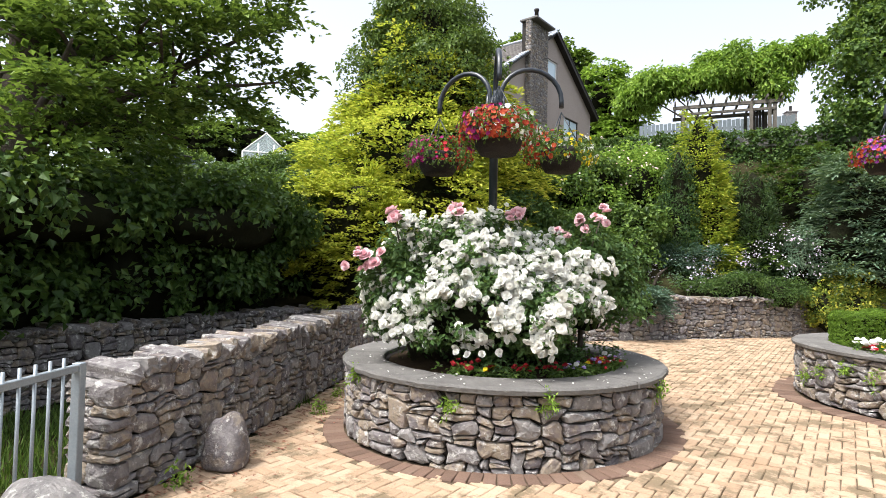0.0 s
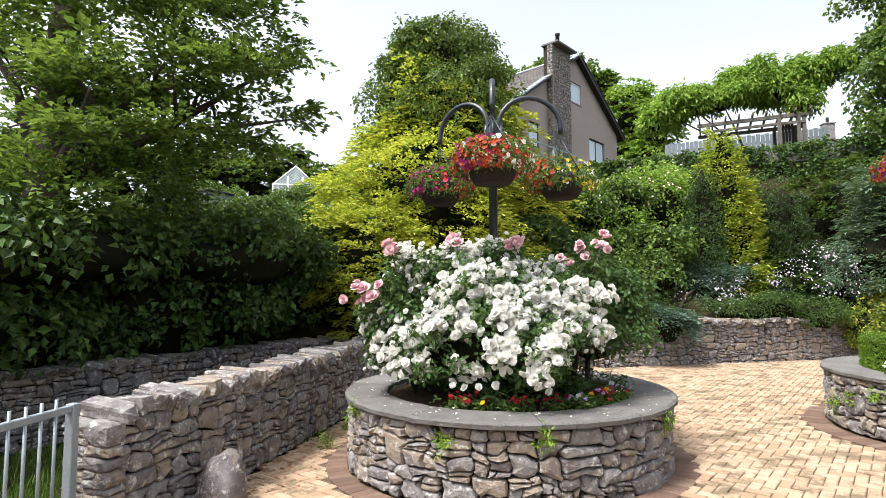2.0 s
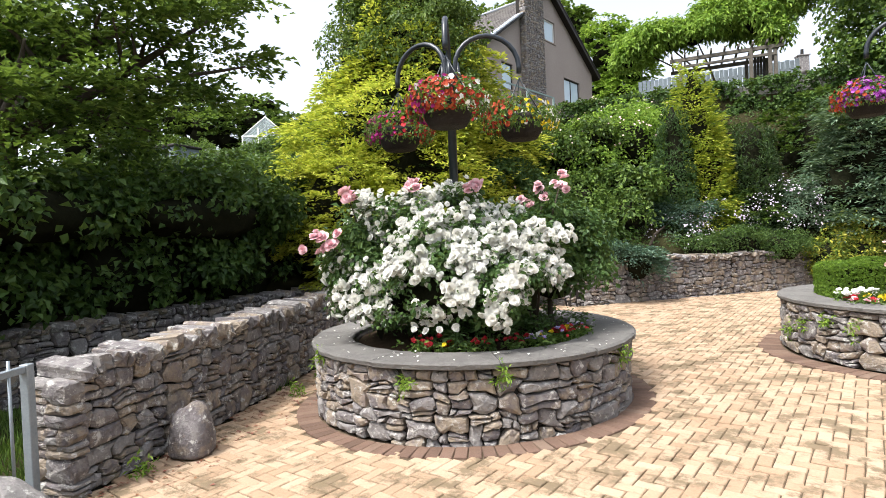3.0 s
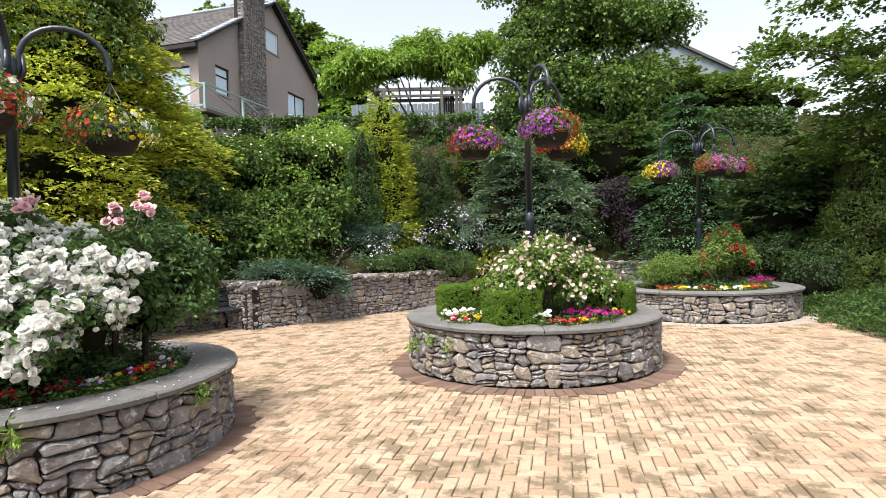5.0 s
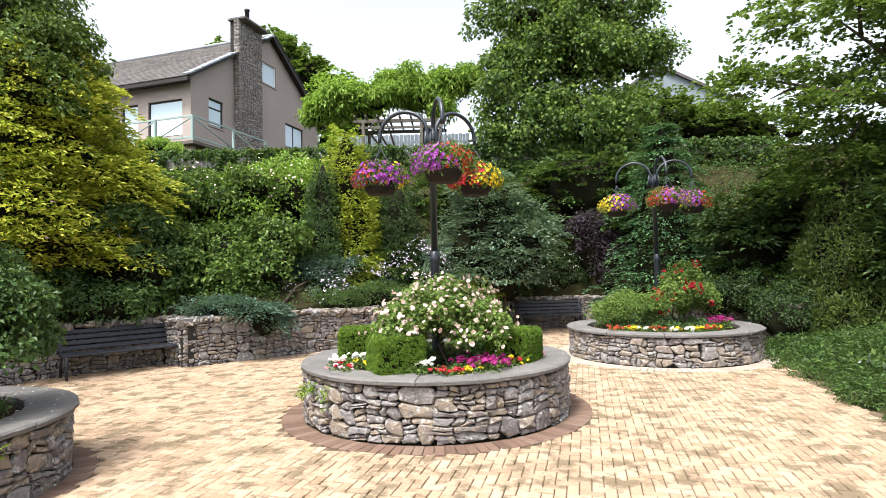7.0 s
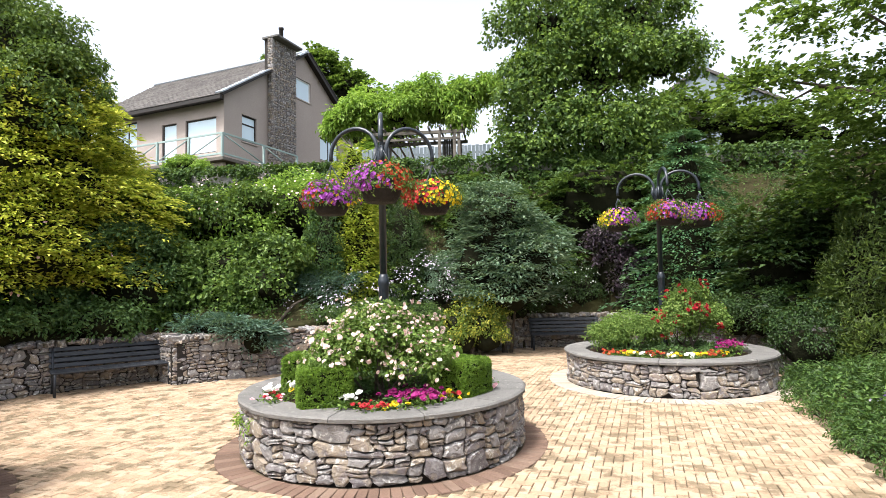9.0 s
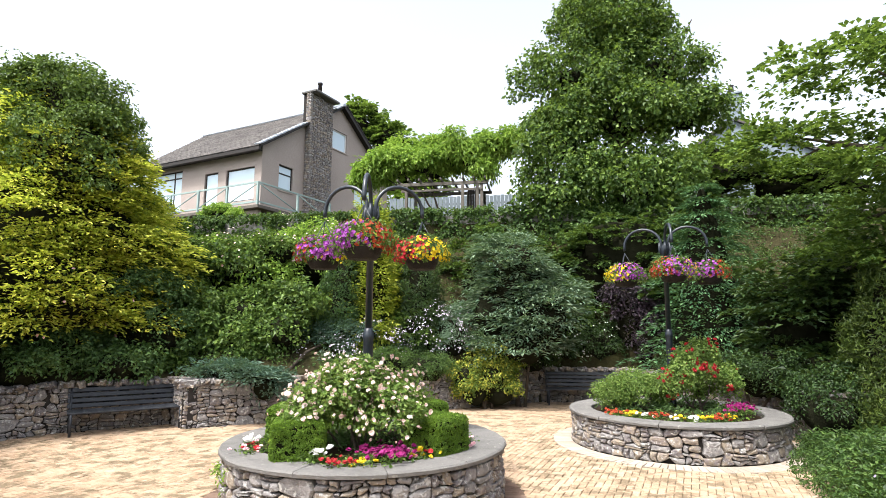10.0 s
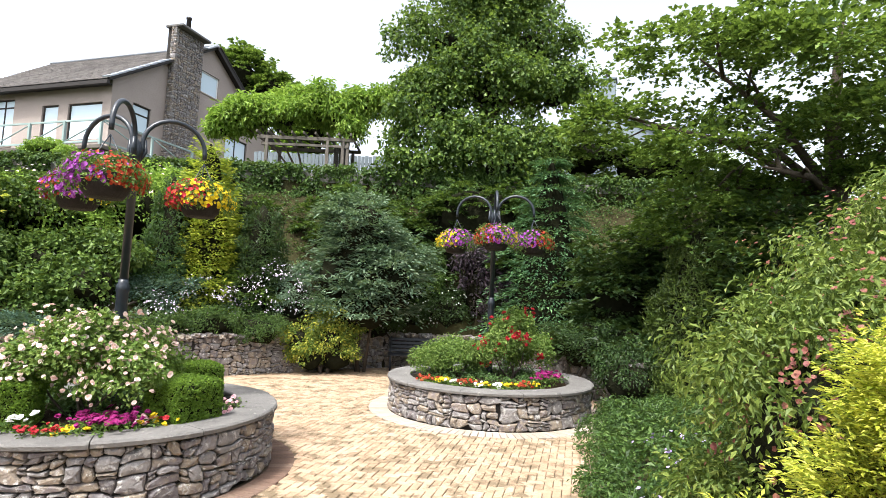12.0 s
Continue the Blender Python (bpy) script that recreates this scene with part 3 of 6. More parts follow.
def planter(at, radius, height, seed, label, slabs, ring_mat, ring_width, foot=0.0):
    rnd = random.Random(seed)
    p = thing("stone_planter", (*at, foot), label, "planter", "round stone planters")
    face = radius - 0.06
    bm = bmesh.new()
    lathe(bm, [(face - 0.05, -0.05), (face - 0.05, height - 0.05), (radius - 0.47, height - 0.05), (radius - 0.47, height - 0.12)], 64)
    part("wall_core", bm, M_MORTAR, p)
    circ = 2 * math.pi * face
    for x, z, a, b in rubble(circ, height - 0.05, rnd, 0.44):
        t = 360 * (x + a / 2) / circ
        lay_stone(p, rnd, pose(0, 0, 0, 0, 0, t) @ Matrix.Translation((0, -face + 0.045, z + b / 2)), a, b, 0.14, (x + a / 2, z + b / 2), seed, (0.0, height - 0.06))
    cuts = sorted(i * 360 / slabs + rnd.uniform(-5, 5) for i in range(slabs))
    for a0, a1 in zip(cuts, cuts[1:] + [cuts[0] + 360]):
        bm = bmesh.new()
        n = 7
        gap = 0.16
        wob = rnd.uniform(-0.012, 0.018)
        rows = []
        for k in range(n + 1):
            a = radians(a0 + gap + (a1 - a0 - 2 * gap) * k / n)
            c, s = math.cos(a), math.sin(a)
            ro, ri = radius + wob + rnd.uniform(-0.007, 0.007), radius - 0.42 + rnd.uniform(-0.012, 0.012)
            prof = [(ri, height - 0.05), (ri, height - 0.012), (ri + 0.015, height), (ro - 0.02, height + 0.002), (ro, height - 0.016), (ro - 0.004, height - 0.05), (ro - 0.03, height - 0.06)]
            rows.append([bm.verts.new((r * c, r * s, z)) for r, z in prof])
        for r0, r1 in zip(rows, rows[1:]):
            for j in range(len(r0)):
                bm.faces.new((r0[j], r0[(j + 1) % len(r0)], r1[(j + 1) % len(r0)], r1[j]))
        bm.faces.new(rows[0][::-1])
        bm.faces.new(rows[-1])
        part("capstone", bm, M_CAP, p)
    bm = bmesh.new()
    lathe(bm, [(radius - 0.40, height - 0.16), (radius - 0.40, height - 0.07), (radius - 0.9, height + 0.0), (0.02, height + 0.05)], 40)
    part("soil", bm, M_SOIL, p, smooth=True)
    # ring of bricks set in the paving round the foot
    ring = thing("paving_ring", (*at, 0), "ring of bricks set flat round a planter", "paving", kind="structure")
    rr = face + 0.02
    count = int(2 * math.pi * (rr + ring_width / 2) / 0.105)
    me = brick_mesh("ring_brick", 0.098, ring_width, ring_mat)
    for k in range(count):
        b = new("brick", me)
        b.parent = ring
        across = -(rr + ring_width / 2) * math.sin(2 * math.pi * k / count)
        b.matrix_local = pose(0, 0, 0.004 + float(dip(at[0] + across)) + rnd.uniform(-0.002, 0.002), 0, 0, 360 * k / count) @ pose(0, rr + ring_width / 2, 0, rnd.uniform(-0.5, 0.5), rnd.uniform(-0.5, 0.5), 0)
    return p


def brick_mesh(name, a, b, mat, h=0.05, c=0.006):
    v, f = brick_shape(a, b, h, c)
    return mesh_from(name, v, f, mat)


def brick_shape(a, b, h=0.05, c=0.006):
    a, b = a / 2, b / 2
    v = []
    for x, y, z in ((a, b, -h), (a, b, -c), (a - c, b - c, 0)):
        v += [(-x, -y, z), (x, -y, z), (x, y, z), (-x, y, z)]
    f = []
    for r in (0, 4):
        f += [(r + k, r + (k + 1) % 4, r + 4 + (k + 1) % 4, r + 4 + k) for k in range(4)]
    f.append((8, 9, 10, 11))
    return v, f


planter(P1, 1.64, 0.70, 11, "round rubble stone planter with slate capstones holding white roses", 11, M_RING, 0.21, -0.12)
planter(P2, 1.73, 0.66, 12, "round rubble stone planter with slate capstones and clipped box", 11, M_RING, 0.27)
planter(P3, 1.86, 0.58, 13, "round rubble stone planter with pale capstones and red roses", 13, M_RING_PALE, 0.34)


# ---------------------------------------------------------------- lamp-post style basket trees
BLOOMS = {"o": P_ORANGE, "v": P_VIOLET, "m": P_MAGENTA, "y": P_YELLOW, "r": P_RED, "w": P_WHITE}


def dome_points(n, r, up=0.8, at=(0, 0, 0), low=-0.25):
    d = rand_dirs(n)
    d[:, 2] = np.abs(d[:, 2]) * 1.2 + low
    d = unit(d)
    return np.array(at) + d * r * np.array([1, 1, up]) * RNG.uniform(0.85, 1.1, (n, 1)), d


def hanging_basket(at, colours, label, seed, size=0.36):
    """A black bowl on chains, overflowing with flowers; colours: letter and bearing in degrees."""
    b = thing("hanging_basket", at, label, "flower basket", "hanging baskets")
    bm = bmesh.new()
    r = size * 0.62
    lathe(bm, [(r * 0.45, -0.16), (r * 0.75, -0.15), (r * 0.95, -0.08), (r * 1.02, 0.0), (r * 1.06, 0.05), (r * 1.06, 0.085), (r * 0.98, 0.085), (r * 0.9, 0.02)], 28)
    part("bowl", bm, M_BASKET, b, "dark lined bowl")
    for k in range(3):
        a = 2 * math.pi * k / 3
        bm = bmesh.new()
        tube(bm, [(r * math.cos(a), r * math.sin(a), 0.08), (0, 0, 0.50)], 0.006, 5)
        part("chain", bm, M_BLACK, b)
    C, N = dome_points(110, size * 0.92, 0.62, (0, 0, 0.06), -0.5)
    v, f = tufts(C, N, np.full(110, 0.08), 12, 0.045, 0.5)
    part_np("leaves", v, f, L_MID, b)
    for letter, bearing, share in colours:
        n = int(230 * share)
        P, D = dome_points(n * 3, size * 1.02, 0.66, (0, 0, 0.06), -0.5)
        a = radians(bearing)
        score = P[:, 0] * math.cos(a) + P[:, 1] * math.sin(a) + RNG.normal(0, size * 0.35, n * 3)
        keep = np.argsort(-score)[:n]
        v, f = flowers(P[keep], unit(D[keep] + rand_dirs(n) * 0.4), 0.047, 5, 1, 0.25)
        part_np("blossoms", v, f, BLOOMS[letter], b)
    return b


def basket_post(at, hub, arms, reach, seed):
    """A black iron post with a collar and hooped arms."""
    p = thing("basket_post", (*at, 0.62), "black painted iron post with hooped arms for flower baskets", "lamp post", "basket posts")
    z0 = 0.62
    bm = bmesh.new()
    lathe(bm, [(0.075, 0.0), (0.075, 0.06), (0.062, 0.08), (0.062, 1.25), (0.07, 1.27), (0.07, 1.33), (0.056, 1.36), (0.052, 1.40)], 20)
    part("lower_shaft", bm, M_BLACK, p)
    bm = bmesh.new()
    lathe(bm, [(0.045, 1.38), (0.045, hub - z0 - 0.10), (0.058, hub - z0 - 0.09), (0.058, hub - z0 + 0.08), (0.04, hub - z0 + 0.12), (0.012, hub - z0 + 0.16)], 20)
    part("upper_shaft", bm, M_BLACK, p)
    for a in arms:
        c, s = math.cos(radians(a)), math.sin(radians(a))
        r = reach / 2 - 0.02
        pts = [(0.04 * c, 0.04 * s, hub - z0 - 0.05), (0.06 * c, 0.06 * s, hub - z0 + 0.06)]
        for k in range(13):
            q = math.pi * (1 - k / 12)
            x = 0.06 + r + r * math.cos(q)
            pts.append((x * c, x * s, hub - z0 + 0.12 + r * 0.95 * math.sin(q)))
        pts.append((pts[-1][0], pts[-1][1], pts[-1][2] - 0.07))
        bm = bmesh.new()
        tube(bm, pts, 0.026, 10)
        part("arm", bm, M_BLACK, p)
        bm = bmesh.new()
        tube(bm, [(0.05 * c, 0.05 * s, hub - z0 - 0.08), (0.10 * c, 0.10 * s, hub - z0 + 0.02), (0.085 * c, 0.085 * s, hub - z0 + 0.16)], 0.02, 8)
        part("bracket", bm, M_BLACK, p)
    return p


def hang(at, hub, arms, reach, sets, drop=0.5):
    for a, (cols, label) in zip(arms, sets):
        hanging_basket((at[0] + (reach + 0.02) * math.cos(radians(a)), at[1] + (reach + 0.02) * math.sin(radians(a)), hub - drop), cols, label, 1)


POST1, POST2, POST3 = (-1.32, 5.05), (3.66, 7.78), (8.15, 12.0)
A1, A2, A3 = (30, 165, 290), (165, 281, 38), (160, 268, 350)
basket_post(POST1, 3.20, A1, 0.72, 1)
basket_post(POST2, 3.46, A2, 0.72, 2)
basket_post(POST3, 3.50, A3, 0.72, 3)
hang(POST1, 3.20, A1, 0.72, [([("o", 180, 1.0), ("y", 10, 0.25), ("w", 60, 0.3)], "black basket of orange, yellow and white petunias"),
                             ([("o", 60, 0.7), ("m", 200, 0.6), ("r", 0, 0.3)], "black basket of orange and magenta petunias"),
                             ([("r", 90, 0.5), ("o", 270, 0.9), ("w", 340, 0.3), ("m", 200, 0.6)], "black basket of red, orange and white petunias")])
hang(POST2, 3.46, A2, 0.72, [([("v", 280, 0.9), ("o", 190, 0.75), ("y", 20, 0.4)], "black basket of violet, orange and yellow petunias"),
                             ([("v", 200, 1.2), ("o", 350, 0.8)], "black basket of violet and orange petunias"),
                             ([("y", 330, 0.8), ("r", 200, 0.9), ("o", 180, 0.2)], "black basket of yellow and red petunias")])
hang(POST3, 3.50, A3, 0.72, [([("y", 190, 0.7), ("v", 300, 0.8)], "black basket of yellow and violet petunias"),
                             ([("o", 180, 0.9), ("v", 300, 0.7), ("y", 0, 0.3)], "black basket of orange and violet petunias"),
                             ([("v", 200, 0.8), ("o", 350, 0.6)], "black basket of violet and orange petunias at a post")])


# ---------------------------------------------------------------- benches
def bench(at, turn, width, label):
    b = thing("bench", (*at, 0), label, "bench", "garden benches")
    b.matrix_basis = pose(*at, float(dip(*at)), 0, 0, turn)
    for k in range(4):
        bm = bmesh.new()
        y = -0.24 + 0.115 * k
        box(bm, (-width / 2, y, 0.40 + 0.006 * k), (width / 2, y + 0.09, 0.432 + 0.006 * k), 0.006)
        part("seat_slat", bm, M_BENCH, b)
    for k in range(4):
        bm = bmesh.new()
        box(bm, (-width / 2, 0, 0), (width / 2, 0.03, 0.078), 0.006, pose(0, 0.205 + 0.03 * k, 0.475 + 0.098 * k, -16, 0, 0))
        part("back_slat", bm, M_BENCH, b)
    for s in (-1, 1):
        x = s * (width / 2 - 0.06)
        bm = bmesh.new()
        tube(bm, [(x, -0.25, 0), (x, -0.22, 0.2), (x, -0.24, 0.40)], 0.024, 8)
        part("front_leg", bm, M_BENCH, b)
        bm = bmesh.new()
        tube(bm, [(x, 0.27, 0), (x, 0.21, 0.22), (x, 0.20, 0.42), (x, 0.345, 0.87)], 0.024, 8)
        part("back_leg", bm, M_BENCH, b)
        bm = bmesh.new()
        tube(bm, [(x, -0.24, 0.40), (x, 0.20, 0.42)], 0.02, 8)
        part("seat_rail", bm, M_BENCH, b)
    return b


bench((-2.36, 11.08), 45, 2.0, "black slatted park bench against the rubble wall")
bench((6.85, 16.85), 4, 1.95, "black slatted park bench behind a planter")


# ---------------------------------------------------------------- gate and boulders
def gate():
    g = thing("metal_gate", (-3.1, 1.95, 0), "grey galvanised steel bar gate standing open", "gate")
    g.matrix_basis = pose(-3.08, 1.86, -0.15, 0, 0, -70)
    bm = bmesh.new()
    box(bm, (-0.03, -0.03, 0), (0.03, 0.03, 0.98), 0.005)
    part("gate_post", bm, M_GALV, g)
    for z in (0.12, 0.95):
        bm = bmesh.new()
        box(bm, (0.03, -0.02, z - 0.022), (1.2, 0.02, z + 0.022), 0.004)
        part("rail", bm, M_GALV, g)
    for k in range(9):
        bm = bmesh.new()
        tube(bm, [(0.14 + 0.115 * k, 0, 0.10), (0.14 + 0.115 * k, 0, 1.03)], 0.010, 8)
        part("bar", bm, M_GALV, g)


gate()


def boulder(at, r, seed, label):
    bm = bmesh.new()
    bmesh.ops.create_icosphere(bm, subdivisions=4, radius=1)
    for v in bm.verts:
        k = 1 + 0.22 * noise.noise(v.co * 1.3 + Vector((seed, 0, 0))) + 0.05 * noise.noise(v.co * 5)
        v.co = Vector((v.co.x * r[0] * k, v.co.y * r[1] * k, max(-0.35, v.co.z * k) * r[2]))
    ob = part("boulder", bm, M_STONE, None, smooth=True)
    ob.location = at
    tagged(ob, label, "boulder")


boulder((-2.84, 2.93, -0.01), (0.18, 0.17, 0.30), 3, "rounded grey boulder at the foot of the rubble wall")
boulder((-2.72, 1.42, 0.02), (0.32, 0.26, 0.26), 8, "pale flat-topped boulder beside the gate")


# ---------------------------------------------------------------- house on the terrace
def house():
    h = thing("house", (-7.76, 26.0, 6.0), "grey harled house with brown tiled roof and stone chimney", "house")
    M = Matrix(((0.956, 0.292, 0, 0), (-0.292, 0.956, 0, 0), (0, 0, 1, 0), (0, 0, 0, 1)))
    # local axes: -x along the front, y along the gable, origin at the near corner, z from the terrace
    h.matrix_basis = Matrix.Translation((-7.86, 25.95, 0)) @ M
    eave, far_eave, apex, wide, half, long = 11.25, 11.85, 15.4, 11.5, 6.2, 8.9

    def wall_with_holes(name, length, z0, z1, holes, place, thick=0.3):
        """An upright wall in its own x, z plane, cut round its openings."""
        xs = sorted({0, length, *[q for o in holes for q in (o[0], o[2])]})
        zs = sorted({z0, z1, *[q for o in holes for q in (o[1], o[3])]})
        bm = bmesh.new()
        made = {}

        def vert(i, k, side):
            if (i, k, side) not in made:
                made[i, k, side] = bm.verts.new(place @ Vector((xs[i], thick * side, zs[k])))
            return made[i, k, side]

        solid = {(i, k) for i in range(len(xs) - 1) for k in range(len(zs) - 1) if not any(o[0] < (xs[i] + xs[i + 1]) / 2 < o[2] and o[1] < (zs[k] + zs[k + 1]) / 2 < o[3] for o in holes)}
        for i, k in solid:
            for side in (0, 1):
                bm.faces.new([vert(*q, side) for q in ((i, k), (i + 1, k), (i + 1, k + 1), (i, k + 1))])
            for di, dk, e0, e1 in ((-1, 0, (0, 0), (0, 1)), (1, 0, (1, 0), (1, 1)), (0, -1, (0, 0), (1, 0)), (0, 1, (0, 1), (1, 1))):
                if (i + di, k + dk) not in solid:
                    p, q = (i + e0[0], k + e0[1]), (i + e1[0], k + e1[1])
                    bm.faces.new((vert(*p, 0), vert(*q, 0), vert(*q, 1), vert(*p, 1)))
        bmesh.ops.recalc_face_normals(bm, faces=bm.faces)
        return part(name, bm, M_HARL, h)

    def window(x0, z0, x1, z1, place, bars=(), frame_mat=M_FASCIA):
        w = thing("window", (0, 0, 0), "", "")
        for key in list(w.keys()):
            del w[key]
        w.parent = h
        w.matrix_local = place
        bm = bmesh.new()
        t = 0.07
        for lo, hi in (((x0, 0.08, z0), (x0 + t, 0.16, z1)), ((x1 - t, 0.08, z0), (x1, 0.16, z1)), ((x0 + t, 0.08, z0), (x1 - t, 0.16, z0 + t)), ((x0 + t, 0.08, z1 - t), (x1 - t, 0.16, z1))):
            box(bm, lo, hi, 0.006)
        for b in bars:
            if b[0] == "v":
                box(bm, (b[1] - t / 2, 0.085, z0 + t), (b[1] + t / 2, 0.155, z1 - t), 0.006)
            else:
                box(bm, (x0 + t, 0.085, b[1] - t / 2), (x1 - t, 0.155, b[1] + t / 2), 0.006)
        part("window_frame", bm, frame_mat, w)
        bm = bmesh.new()
        box(bm, (x0 + t, 0.115, z0 + t), (x1 - t, 0.125, z1 - t))
        part("pane", bm, M_SKY_PANE, w)
        bm = bmesh.new()
        box(bm, (x0 - 0.05, -0.05, z0 - 0.08), (x1 + 0.05, 0.08, z0 - 0.003), 0.008)
        part("sill", bm, M_HARL, w)

    # gable wall: its x runs along the house's y
    G = Matrix(((0, -1, 0, 0), (1, 0, 0, 0), (0, 0, 1, 0), (0, 0, 0, 1)))
    holes = [(1.2, 9.15, 2.25, 10.5), (7.75, 9.5, 9.75, 10.9)]
    wall_with_holes("gable_wall", wide, 5.8, eave, holes, G)
    bm = bmesh.new()
    hole = (5.4, 12.65, 6.85, 13.85)
    roof_z = lambda x: apex - (half - x) * (apex - eave) / half if x < half else apex - (x - half) * (apex - far_eave) / (wide - half)
    def slab(poly):
        lo = [bm.verts.new(G @ Vector((x, 0, z))) for x, z in poly]
        hi = [bm.verts.new(G @ Vector((x, 0.3, z))) for x, z in poly]
        bm.faces.new(lo)
        bm.faces.new(hi[::-1])
        for k in range(len(lo)):
            j = (k + 1) % len(lo)
            bm.faces.new((lo[j], lo[k], hi[k], hi[j]))
    slab([(0, eave), (hole[0], eave), (hole[0], roof_z(hole[0]))])
    slab([(hole[0], eave), (hole[2], eave), (hole[2], hole[1]), (hole[0], hole[1])])
    slab([(hole[0], hole[3]), (hole[2], hole[3]), (hole[2], roof_z(hole[2])), (half, apex), (hole[0], roof_z(hole[0]))])
    slab([(hole[2], eave), (wide, eave), (wide, far_eave), (hole[2], roof_z(hole[2]))])
    part("gable_top", bm, M_HARL, h)
    window(*holes[0], G, (("h", 10.05),))
    window(*holes[1], G, (("v", 8.7),), M_FASCIA)
    window(*hole, G, (), M_WHITE)
    # front wall, along -x
    Fm = Matrix.Translation((-long, 0.02, 0))
    fr = [(0.06, 8.3, 3.0, 10.6), (4.8, 8.0, 5.8, 10.15), (6.4, 8.4, 8.4, 10.15)]
    wall_with_holes("front_wall", long - 0.31, 5.8, eave, fr, Fm)
    window(*fr[0], Fm, (("v", 2.3), ("h", 10.2)), M_FASCIA)
    window(*fr[1], Fm, (), M_FASCIA)
    window(*fr[2], Fm, (), M_FASCIA)
    bm = bmesh.new()
    box(bm, (-long, wide - 0.3, 5.8), (-0.31, wide, eave))
    box(bm, (-long, 0.33, 5.8), (-long + 0.3, wide - 0.31, eave))
    part("rear_walls", bm, M_HARL, h)
    bm = bmesh.new()
    box(bm, (-long + 0.31, 0.4, 5.9), (-0.35, wide - 0.35, 6.0))
    part("floor", bm, M_TIMBER, h)
    # roof: rows of tiles on two slopes, hipped at the far end
    for side in (0, 1):
        V, F = [], []
        low, span = (eave, half) if side == 0 else (far_eave, wide - half)
        slope = math.atan2(apex - low, span)
        run = span / math.cos(slope) + 0.55
        rows = 22
        for r in range(rows):
            s0, s1 = run * r / rows, run * (r + 1) / rows
            hip = -2.9 * (s0 / run)
            n = 34
            x_lo, x_hi = -long - 0.3 + hip, 0.28
            for k in range(n):
                a, b = x_lo + (x_hi - x_lo) * k / n, x_lo + (x_hi - x_lo) * (k + 1) / n - 0.012
                off = 0.06 + RNG.uniform(-0.006, 0.006)
                pts = []
                for x, s, e in ((a, s0 - 0.03, off + 0.03), (b, s0 - 0.03, off + 0.03), (b, s1, off), (a, s1, off)):
                    along = s - 0.55
                    y = along * math.cos(slope) - math.sin(slope) * e
                    z = low + along * math.sin(slope) + math.cos(slope) * e
                    pts.append((x, y if side == 0 else wide - y, z))
                dn = [(x, y, z - 0.035) for x, y, z in pts]
                o = len(V)
                V += pts + dn
                F += [(o, o + 1, o + 2, o + 3), (o + 4, o + 7, o + 6, o + 5), (o, o + 4, o + 5, o + 1), (o + 1, o + 5, o + 6, o + 2), (o + 3, o + 7, o + 4, o)]
        part_np("roof_tiles", V, F, M_ROOF, h)
        bm = bmesh.new()
        def q(x, s, e):
            along = s - 0.55
            y = along * math.cos(slope) - math.sin(slope) * e
            return Vector((x, y if side == 0 else wide - y, low + along * math.sin(slope) + math.cos(slope) * e))
        deck = [q(-long - 0.3, 0, 0.03), q(0.25, 0, 0.03), q(0.25, run, 0.03), q(-long - 3.2, run, 0.03)]
        under = [p - Vector((0, 0, 0.12)) for p in deck]
        vs = [bm.verts.new(p) for p in deck + under]
        for fc in ((0, 1, 2, 3), (7, 6, 5, 4), (0, 4, 5, 1), (1, 5, 6, 2), (2, 6, 7, 3), (3, 7, 4, 0)):
            bm.faces.new([vs[k] for k in fc])
        part("roof_deck", bm, M_FASCIA, h)
        for k in range(16):
            bm = bmesh.new()
            s0, s1 = run * k / 16, run * (k + 1) / 16
            if side == 0 and 2.95 < ((s0 + s1) / 2 - 0.55) * math.cos(slope) < 5.2:
                bm.free()
                continue
            vs = [bm.verts.new(q(x, s, e)) for x, s, e in ((-0.02, s0, 0.09), (0.40, s0, 0.09), (0.40, s1 - 0.015, 0.075), (-0.02, s1 - 0.015, 0.075), (-0.02, s0, 0.16), (0.40, s0, 0.16), (0.40, s1 - 0.015, 0.135), (-0.02, s1 - 0.015, 0.135))]
            for fc in ((0, 3, 2, 1), (4, 5, 6, 7), (0, 1, 5, 4), (1, 2, 6, 5), (2, 3, 7, 6), (3, 0, 4, 7)):
                bm.faces.new([vs[j] for j in fc])
            part("verge_tile", bm, M_VERGE if side == 0 else M_FASCIA, h)
        barge = -0.02 if side == 0 else -0.14
        reach = 0.55 + 3.05 / math.cos(slope) if side == 0 else run
        bm = bmesh.new()
        vs = [bm.verts.new(q(x, s, e)) for x, s, e in ((0.30, 0, barge), (0.37, 0, barge), (0.37, reach, barge), (0.30, reach, barge), (0.30, 0, 0.088), (0.37, 0, 0.088), (0.37, reach, 0.072), (0.30, reach, 0.072))]
        for fc in ((0, 3, 2, 1), (4, 5, 6, 7), (0, 1, 5, 4), (1, 2, 6, 5), (2, 3, 7, 6), (3, 0, 4, 7)):
            bm.faces.new([vs[j] for j in fc])
        part("bargeboard", bm, M_FASCIA, h)
    bm = bmesh.new()
    tube(bm, [(-long - 3.2, half, apex + 0.13), (0.3, half, apex + 0.13)], 0.10, 8)
    part("ridge_tile", bm, M_VERGE, h)
    bm = bmesh.new()
    box(bm, (-long - 0.35, -0.55, eave - 0.52), (0.3, -0.40, eave - 0.34), 0.01)
    part("gutter", bm, M_FASCIA, h)
    bm = bmesh.new()
    box(bm, (-long - 0.3, -0.40, eave - 0.40), (-0.01, 0.018, eave - 0.36))
    part("soffit", bm, M_FASCIA, h)
    # stone chimney breast on the gable
    rnd = random.Random(4)
    ch = thing("chimney", (0, 0, 0), "", "")
    for key in list(ch.keys()):
        del ch[key]
